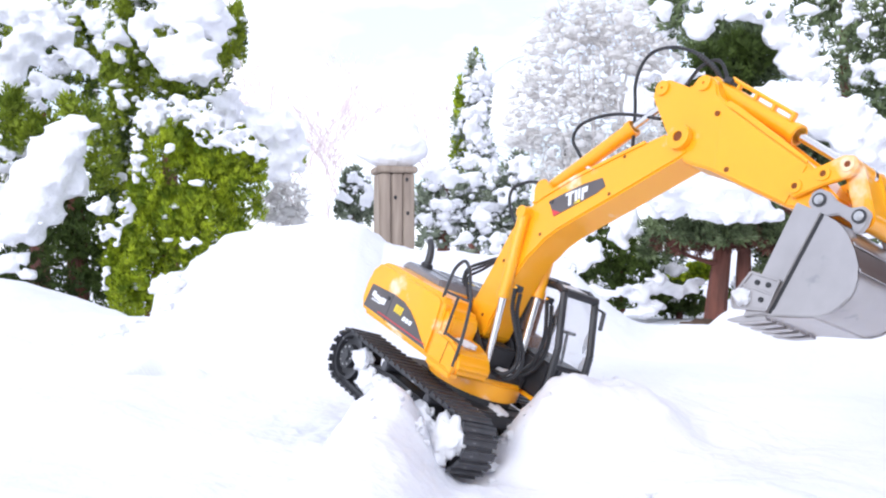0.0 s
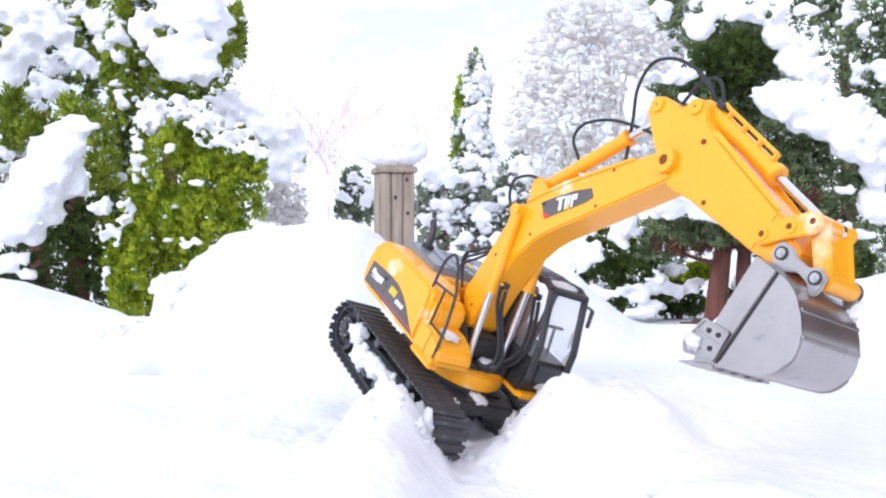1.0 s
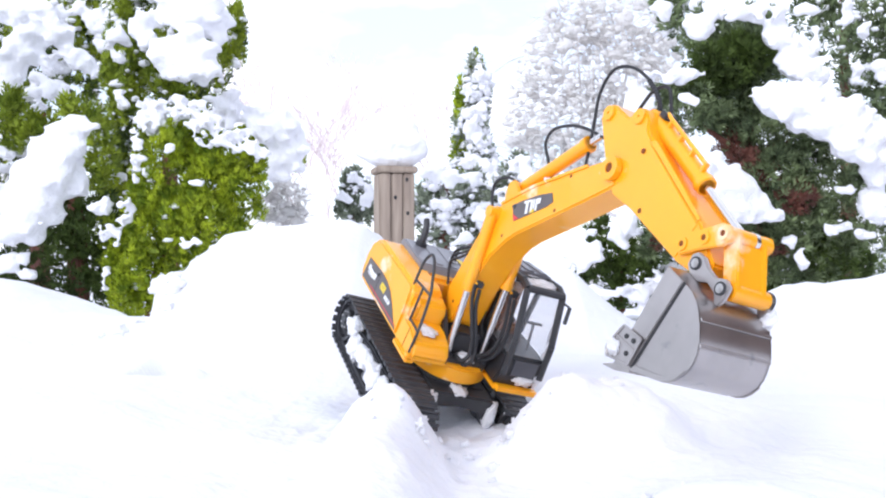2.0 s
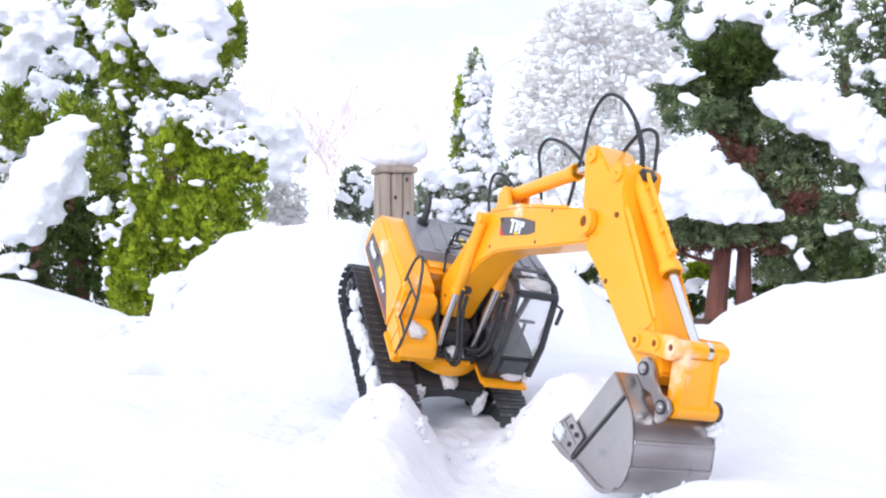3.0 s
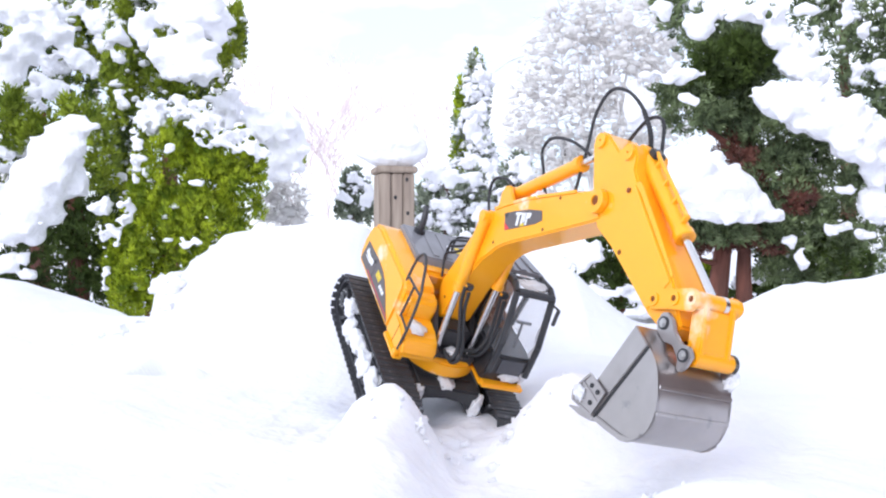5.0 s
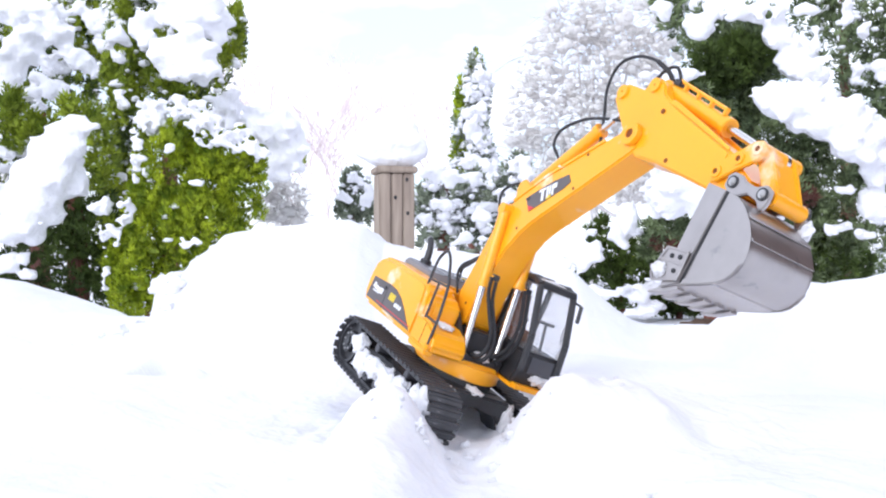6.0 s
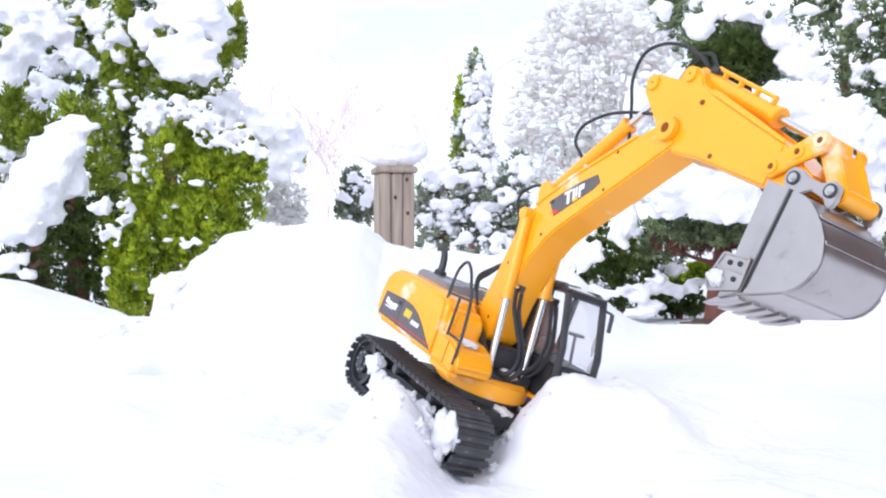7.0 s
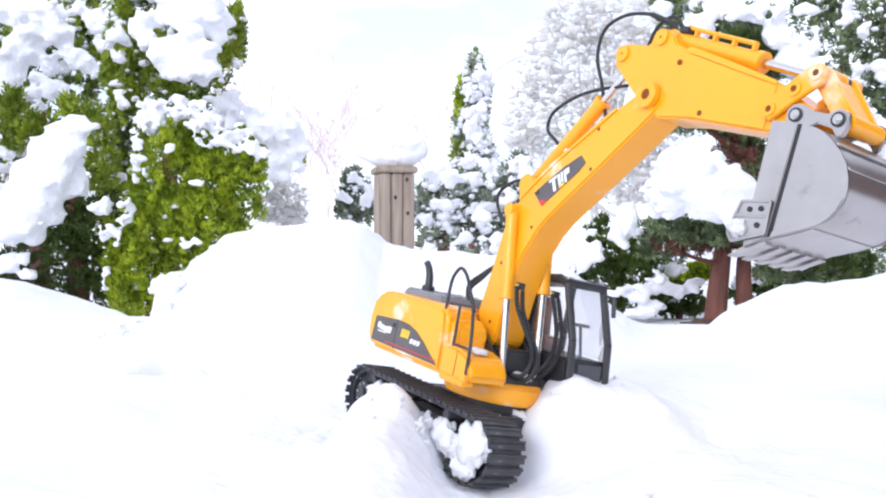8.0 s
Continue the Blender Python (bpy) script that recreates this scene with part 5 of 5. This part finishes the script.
def stick(machine):
    out = [(-0.055, 0.022), (-0.055, 0.036), (-0.046, 0.040), (-0.020, 0.040), (-0.018, 0.051), (-0.008, 0.055), (0.003, 0.051), (0.010, 0.043),
           (0.030, 0.037), (0.080, 0.027), (0.118, 0.020), (0.136, 0.012), (0.151, 0.006), (0.152, -0.006), (0.143, -0.010), (0.118, -0.014), (0.041, -0.014), (0.014, -0.017), (-0.004, -0.012), (-0.028, 0.004)]
    body = part("stick", prism(out, -0.0172, 0.0172, 0.0016, 2, STICK), YELLOW, machine, "yellow plastic stick arm dusted with snow")
    part("side_plate", merged(*[prism([(0.022, 0.0365), (0.078, 0.0250), (0.116, 0.0180), (0.116, -0.0125), (0.044, -0.0125)], y, y + 0.0010, 0.0003, 1, STICK) for y in (-0.0181, 0.0171)]), YELLOW, body)
    for y in (-0.0205, 0.0175):
        for x, z in ((-0.047, 0.031), (-0.008, 0.047), (0.1191, 0.0013)):
            part("pivot_boss", ring_of(0.0012, 0.0066, y + 0.0012 * (y < 0), y + 0.003 - 0.0012 * (y > 0), x, z, 22, STICK), YELLOW, body)
    for x, z in ((0.0197, 0.0285), (0.0555, -0.0082)):
        part("bolt_hole_shade", pin(STICK, x, z, -0.0184, 0.0184, 0.0022, 12, 0), RECESS_SHADE, body)
    for y in (-0.0172, 0.0157):
        part("top_flange", prism([(0.020, 0.0370), (0.032, 0.0355), (0.080, 0.0260), (0.114, 0.0195), (0.114, 0.0225), (0.080, 0.0305), (0.032, 0.0405), (0.024, 0.0415)], y, y + 0.0015, 0.0004, 1, STICK), YELLOW, body)
    # bucket ram along the top, with its pipe
    base, end = at(STICK, -0.008, 0, 0.050), at(STICK, *(LINK_TOP[0], 0, LINK_TOP[1]))
    ram = cylinder(machine, "bucket_ram", base, end, 0.0072, 0.60, 0.0034)
    side = [(0.004, 0.0610), (0.012, 0.0595), (0.045, 0.0550), (0.075, 0.0510)]
    part("ram_pipe", merged(tube([at(STICK, x, -0.003, z - 0.0005) for x, z in side], 0.0018, 8, 4),
                            *[box(x - 0.0015, x + 0.0015, -0.005, -0.0005, z - 0.006, z + 0.0012, 0.0004, STICK) for x, z in ((0.014, 0.0585), (0.034, 0.0558), (0.054, 0.0530), (0.074, 0.0508))]), YELLOW, ram, "thin yellow pipe on the ram")
    part("hose_block", box(-0.003, 0.007, -0.006, 0.006, 0.055, 0.0605, 0.001, STICK), BLACK, ram)
    # rocker arms and bucket link
    for y in (-0.0222, 0.0182):
        pts = [(0.1191 - 0.006, -0.004), (0.1191 + 0.003, -0.0065), (0.137, 0.009), (0.152, 0.022), (0.1535, 0.031), (0.1475, 0.0365), (0.140, 0.034), (0.130, 0.023), (0.113, 0.007)]
        a = part("rocker_arm", prism(pts, y, y + 0.004, 0.0008, 2, STICK), YELLOW, machine)
        # pin heads coloured dark for the shade inside their rings
        for x, z in ((0.1191, 0.0013), (0.1339, 0.0169), LINK_TOP):
            part("pin_hole", merged(ring_of(0.0024, 0.0052, y - 0.0012, y + 0.0052, x, z, 18, STICK)), YELLOW, a)
            part("pin_head", pin(STICK, x, z, y - 0.0004, y + 0.0044, 0.0025, 12, 0), RECESS_SHADE, a)
    t, e = at(STICK, LINK_TOP[0], 0, LINK_TOP[1]), at(BUCKET, LINK_END[0], 0, LINK_END[1])
    d = (e - t).normalized()
    nrm = Vector((-d.z, 0, d.x))
    quad = [t + nrm * 0.007, t - nrm * 0.007, e - nrm * 0.0065, e + nrm * 0.0065]
    inner_web = [(t.lerp(e, k) + nrm * 0.0052 * s) for k, s in ((0.14, 1), (0.14, -1), (0.93, -1), (0.93, 1))]
    link = merged(*[prism([(q.x, q.z) for q in quad], y, y + 0.0048, 0.001) for y in (-0.0150, 0.0105)], prism([(q.x, q.z) for q in inner_web], -0.011, 0.011, 0.0005), rod((t.x, -0.0215, t.z), (t.x, 0.0225, t.z), 0.0066, 20, bevel=0.001), rod((e.x, -0.0165, e.z), (e.x, 0.0225, e.z), 0.0068, 20, bevel=0.001))
    lk = part("bucket_link", link, YELLOW, machine, "yellow bucket link")
    part("link_band", rod((t.x, 0.004, t.z), (t.x, 0.008, t.z), 0.0070, 20), CHROME, lk, "silver band")
    part("rubber_end", rod((e.x, 0.0205, e.z), (e.x, 0.0235, e.z), 0.0074, 20), BLACK, lk)


def bucket(machine):
    near, far = -0.0405, 0.0285
    back = [(0.0050, -0.0940), (0.0240, -0.0828), (0.0390, -0.0760), (0.0530, -0.0690), (0.0585, -0.0640), (0.0620, -0.0580), (0.0643, -0.0500), (0.0643, -0.0440),
            (0.0625, -0.0375), (0.0585, -0.0295), (0.0515, -0.0220), (0.0430, -0.0155), (0.0370, -0.0120), (0.0297, -0.0096), (0.0190, -0.0088), (-0.0020, -0.0088)]
    inner = []
    for i, (x, z) in enumerate(back):
        p, q = Vector(back[max(i - 1, 0)]), Vector(back[min(i + 1, len(back) - 1)])
        d = (q - p).normalized()
        inner.append((x - d.y * 0.0018, z + d.x * 0.0018))
    shell = part("bucket", prism(back + inner[::-1], near, far, 0, 2, BUCKET), BUCKET_GREY, machine, "dark grey plastic digging bucket")
    rim_out = [(0.0225, -0.0842), (0.0395, -0.0766), (0.0536, -0.0696), (0.0592, -0.0645), (0.0627, -0.0583), (0.0650, -0.0500)]
    rim_in = [(0.0625, -0.0500), (0.0595, -0.0570), (0.0560, -0.0620), (0.0510, -0.0660), (0.0380, -0.0722), (0.0228, -0.0792)]
    for s in (-1, 1):
        def at_side(t0, t1):
            return (near - t1, near - t0) if s < 0 else (far + t0, far + t1)
        part("side_plate", prism(back + [(0.0015, -0.0600)], *at_side(-0.0016, 0.0006), 0, 2, BUCKET), BUCKET_GREY, shell)
        part("side_strip", prism([(-0.0022, -0.0086), (0.0178, -0.0086), (0.0202, -0.0838), (0.0048, -0.0944), (0.0012, -0.0600)], *at_side(0.0004, 0.0020), 0.0006, 2, BUCKET), BUCKET_GREY, shell)
        # dark bar: the shadow line beside the strip, put into colour
        part("groove_shade", prism([(0.0178, -0.0088), (0.0202, -0.0088), (0.0226, -0.0828), (0.0202, -0.0836)], *at_side(0.0002, 0.0009), 0, 2, BUCKET), SHADE_KNOT_GREY, shell)
        part("heel_rim", prism(rim_out + rim_in, *at_side(0.0004, 0.0022), 0.0007, 2, BUCKET), BUCKET_GREY, shell)
        cut = [(-0.0050, -0.0645), (0.0172, -0.0608), (0.0196, -0.0822), (-0.0040, -0.0920), (-0.0090, -0.0868)]
        c = part("side_cutter", prism(cut, *at_side(0.0018, 0.0034), 0.0006, 2, BUCKET), BUCKET_GREY, shell, "bolted grey side cutter with snow on it")
        borders = []
        for (xa, za), (xb, zb) in list(zip(cut, cut[1:] + cut[:1])) + [((-0.0060, -0.0745), (0.0184, -0.0712))]:
            d = (Vector((xb, zb)) - Vector((xa, za))).normalized() * 0.0009
            borders.append(prism([(xa - d.y, za + d.x), (xa + d.y, za - d.x), (xb + d.y, zb - d.x), (xb - d.y, zb + d.x)], *at_side(0.0030, 0.0046), 0.0003, 1, BUCKET))
        part("cutter_border", merged(*borders), BUCKET_GREY, c)
        for x, z in ((0.0030, -0.0688), (0.0114, -0.0668), (0.0119, -0.0779)):
            part("bolt_hole_shade", pin(BUCKET, x, z, *at_side(0.0030, 0.0042), 0.0019, 12, 0), SHADE_KNOT_GREY, c)
    # raised strips across the shell and the doubled plate under its heel
    for x, z, nx, nz in ((0.0600, -0.0320, 0.80, 0.60), (0.0480, -0.0186, 0.62, 0.78)):
        tx, tz = -nz, nx
        part("shell_ridge", prism([(x + tx * 0.0014, z + tz * 0.0014), (x + tx * 0.0014 + nx * 0.0011, z + tz * 0.0014 + nz * 0.0011), (x - tx * 0.0014 + nx * 0.0011, z - tz * 0.0014 + nz * 0.0011), (x - tx * 0.0014, z - tz * 0.0014)],
                                  near, far, 0.0003, 1, BUCKET), BUCKET_GREY, shell)
    heel = [(0.0060, -0.0945), (0.0240, -0.0842), (0.0395, -0.0770), (0.0490, -0.0722), (0.0486, -0.0706), (0.0235, -0.0822), (0.0050, -0.0930)]
    part("wear_plate", prism(heel, near + 0.001, far - 0.001, 0.0004, 1, BUCKET), BUCKET_GREY, shell)
    d = Vector((-0.86, 0, -0.51))
    n = Vector((0.51, 0, -0.86))
    a = Vector((0.0190, 0, -0.0868))
    for k in range(5):
        yc = near + 0.0045 + k * (far - near - 0.009) / 4
        prof = [a - n * 0.0010, a + n * 0.0022, a + d * 0.016 + n * 0.0026, a + d * 0.030 + n * 0.0004, a + d * 0.030 - n * 0.0004, a + d * 0.018 - n * 0.0024]
        part("tooth", prism([(q.x, q.z) for q in prof], yc - 0.0040, yc + 0.0040, 0.0006, 1, BUCKET), BUCKET_GREY, shell)
    for y in (-0.0235, 0.0195):
        ear = [(-0.008, 0.003), (-0.004, 0.0075), (0.004, 0.0075), (0.012, 0.004), (0.023, 0.003), (0.031, 0.0075), (0.038, 0.005), (0.0395, -0.004), (0.038, -0.0105), (0.034, -0.0115), (0.029, -0.0060), (0.018, -0.0040), (0.010, -0.0088), (0.0, -0.0092), (-0.007, -0.005)]
        e = part("ear", prism(ear, y, y + 0.004, 0.0008, 2, BUCKET), BUCKET_GREY, shell)
        yy = (y - 0.002, y + 0.006)
        for x, z in ((0.0, 0.0), LINK_END):
            part("ear_bolt", merged(pin(BUCKET, x, z, *yy, 0.0034), pin(BUCKET, x, z, yy[0] - 0.0008, yy[1] + 0.0008, 0.0018, 6, 0.0002)), STEEL, e, "bright bolt head")
            part("ear_washer", ring_of(0.0034, 0.0050, y - 0.001, y + 0.005, x, z, 20, BUCKET), BLACK, e)


def hoses(machine):
    def line(pts, y0, y1, r=0.0016, ribs=0.0, steps=8):
        n = len(pts)
        return tube([(x, y0 + (y1 - y0) * i / (n - 1), z) for i, (x, z) in enumerate(pts)], r, 8, steps, ribs)
    part("hose", line([(-0.022, 0.175), (-0.044, 0.192), (-0.048, 0.208), (-0.029, 0.220), (-0.009, 0.223)], 0, 0), HOSE, machine, "bowed black hydraulic hose")
    part("hose", line([(0.105, 0.310), (0.067, 0.308), (0.037, 0.302), (0.011, 0.289), (0.007, 0.273), (0.023, 0.261), (0.046, 0.245)], -0.002, 0.002), HOSE, machine, "bowed black hydraulic hose")
    part("hose", line([(0.152, 0.350), (0.138, 0.362), (0.115, 0.372), (0.084, 0.375), (0.060, 0.365), (0.057, 0.340), (0.071, 0.312), (0.090, 0.270)], 0.0, 0.0), HOSE, machine, "bowed black hydraulic hose")
    part("hose_sleeve", line([(0.152, 0.350), (0.138, 0.362), (0.115, 0.372)], 0.0, 0.0, 0.0021, 0.0004, 14), HOSE, machine, "ribbed black hose sleeve")
    part("hose", line([(0.150, 0.352), (0.130, 0.372), (0.112, 0.366), (0.104, 0.348), (0.100, 0.330)], 0.012, 0.014), HOSE, machine, "bowed black hydraulic hose")
    for k in range(4):
        y, dx, dz = ((0.010, 0.0, 0.0), (0.003, 0.006, -0.002), (-0.005, 0.020, -0.004), (-0.012, 0.034, -0.006))[k]
        part("deck_hose", tube([(-0.066 + dx, y, 0.086), (-0.077 + dx, y, 0.099), (-0.077 + dx * 0.9, y, 0.114 + dz), (-0.058 + dx * 0.8, y, 0.1265 + dz), (-0.037 + dx * 0.5, y * 0.9, 0.1375 + dz), (-0.010, y * 0.8, 0.147 + dz)], 0.0014, 8, 10, 0.0002), HOSE, machine, "bowed black hydraulic hose")


excavator = tagged(new("toy_excavator"), "yellow and black plastic toy excavator rocking in deep snow", "toy excavator")
undercarriage(excavator)
house(excavator)
cab(excavator)
boom(excavator)
stick(excavator)
bucket(excavator)
hoses(excavator)
snow_bits(excavator, [((-0.083, -0.070, -0.012), (0.014, 0.008, 0.012), 1), ((-0.06, -0.070, -0.026), (0.016, 0.008, 0.013), 2), ((-0.03, -0.070, -0.020), (0.017, 0.008, 0.012), 3),
                      ((0.006, -0.070, -0.022), (0.016, 0.008, 0.013), 4), ((0.04, -0.070, -0.02), (0.02, 0.008, 0.015), 5), ((0.066, -0.071, -0.022), (0.012, 0.006, 0.012), 8), ((0.088, -0.0745, -0.014), (0.020, 0.0065, 0.018), 31), ((0.078, -0.0740, -0.034), (0.017, 0.0060, 0.012), 32),
                      ((0.035, -0.050, 0.0575), (0.011, 0.009, 0.003), 6), ((0.042, 0.000, 0.040), (0.008, 0.010, 0.004), 7),
                      ((0.040, 0.004, 0.004), (0.02, 0.012, 0.006), 10), ((0.064, 0.045, -0.012), (0.006, 0.006, 0.016), 11), ((0.062, -0.030, -0.004), (0.005, 0.008, 0.010), 12), ((0.067, 0.076, 0.046), (0.005, 0.006, 0.012), 13), ((0.063, 0.078, 0.070), (0.004, 0.004, 0.014), 14), ((0.054, 0.078, 0.098), (0.003, 0.003, 0.014), 15),
                      ((0.069, 0.060, 0.040), (0.005, 0.012, 0.006), 16), ((0.030, 0.055, 0.137), (0.012, 0.018, 0.0022), 17),
                      (at(BOOM, 0.205, -0.010, 0.0555), (0.012, 0.008, 0.002), 19),
                      (at(BUCKET, -0.002, -0.0450, -0.082), (0.007, 0.0024, 0.006), 21), (at(BUCKET, 0.0385, 0.026, -0.010), (0.006, 0.005, 0.009), 22)])


def motions():
    """The whole toy rocks, turns and creeps on its tracks; nothing moves within it."""
    rows = [(0.0, 0.0199, 0.8677, -0.1442, -15.50, 16.32, -56.36),
            (0.5, 0.0130, 0.8796, -0.1368, -14.67, 22.41, -58.22),
            (1.0, 0.0069, 0.9011, -0.1315, -15.42, 24.05, -61.41),
            (1.5, -0.0028, 0.9373, -0.1362, -18.74, 19.53, -65.13),
            (1.7, -0.0065, 0.9430, -0.1351, -17.69, 20.77, -65.96),
            (2.8, -0.0079, 0.9720, -0.1134, -10.06, 38.46, -72.34),
            (3.0, -0.0123, 0.9676, -0.1128, -10.96, 38.79, -72.13),
            (3.5, -0.0121, 0.9718, -0.1181, -11.23, 37.74, -72.74),
            (4.0, -0.0131, 0.9772, -0.1166, -11.05, 37.99, -72.40),
            (4.5, -0.0142, 0.9854, -0.1177, -10.77, 37.80, -72.42),
            (4.7, -0.0197, 0.9846, -0.1176, -12.21, 37.46, -71.96),
            (5.8, -0.0000, 0.9468, -0.1358, -18.66, 16.06, -64.92),
            (6.0, 0.0049, 0.9350, -0.1378, -19.15, 14.10, -64.26),
            (6.5, 0.0194, 0.9025, -0.1413, -18.84, 12.75, -63.74),
            (7.0, 0.0288, 0.8706, -0.1478, -16.58, 13.23, -62.60),
            (7.5, 0.0334, 0.8514, -0.1521, -11.91, 9.78, -59.13),
            (8.0, 0.0409, 0.8344, -0.1524, -9.86, 6.15, -56.97)]
    walk(excavator, [(t, pose(x, y, z + EYE, rx, ry, rz)) for t, x, y, z, rx, ry, rz in rows])


motions()
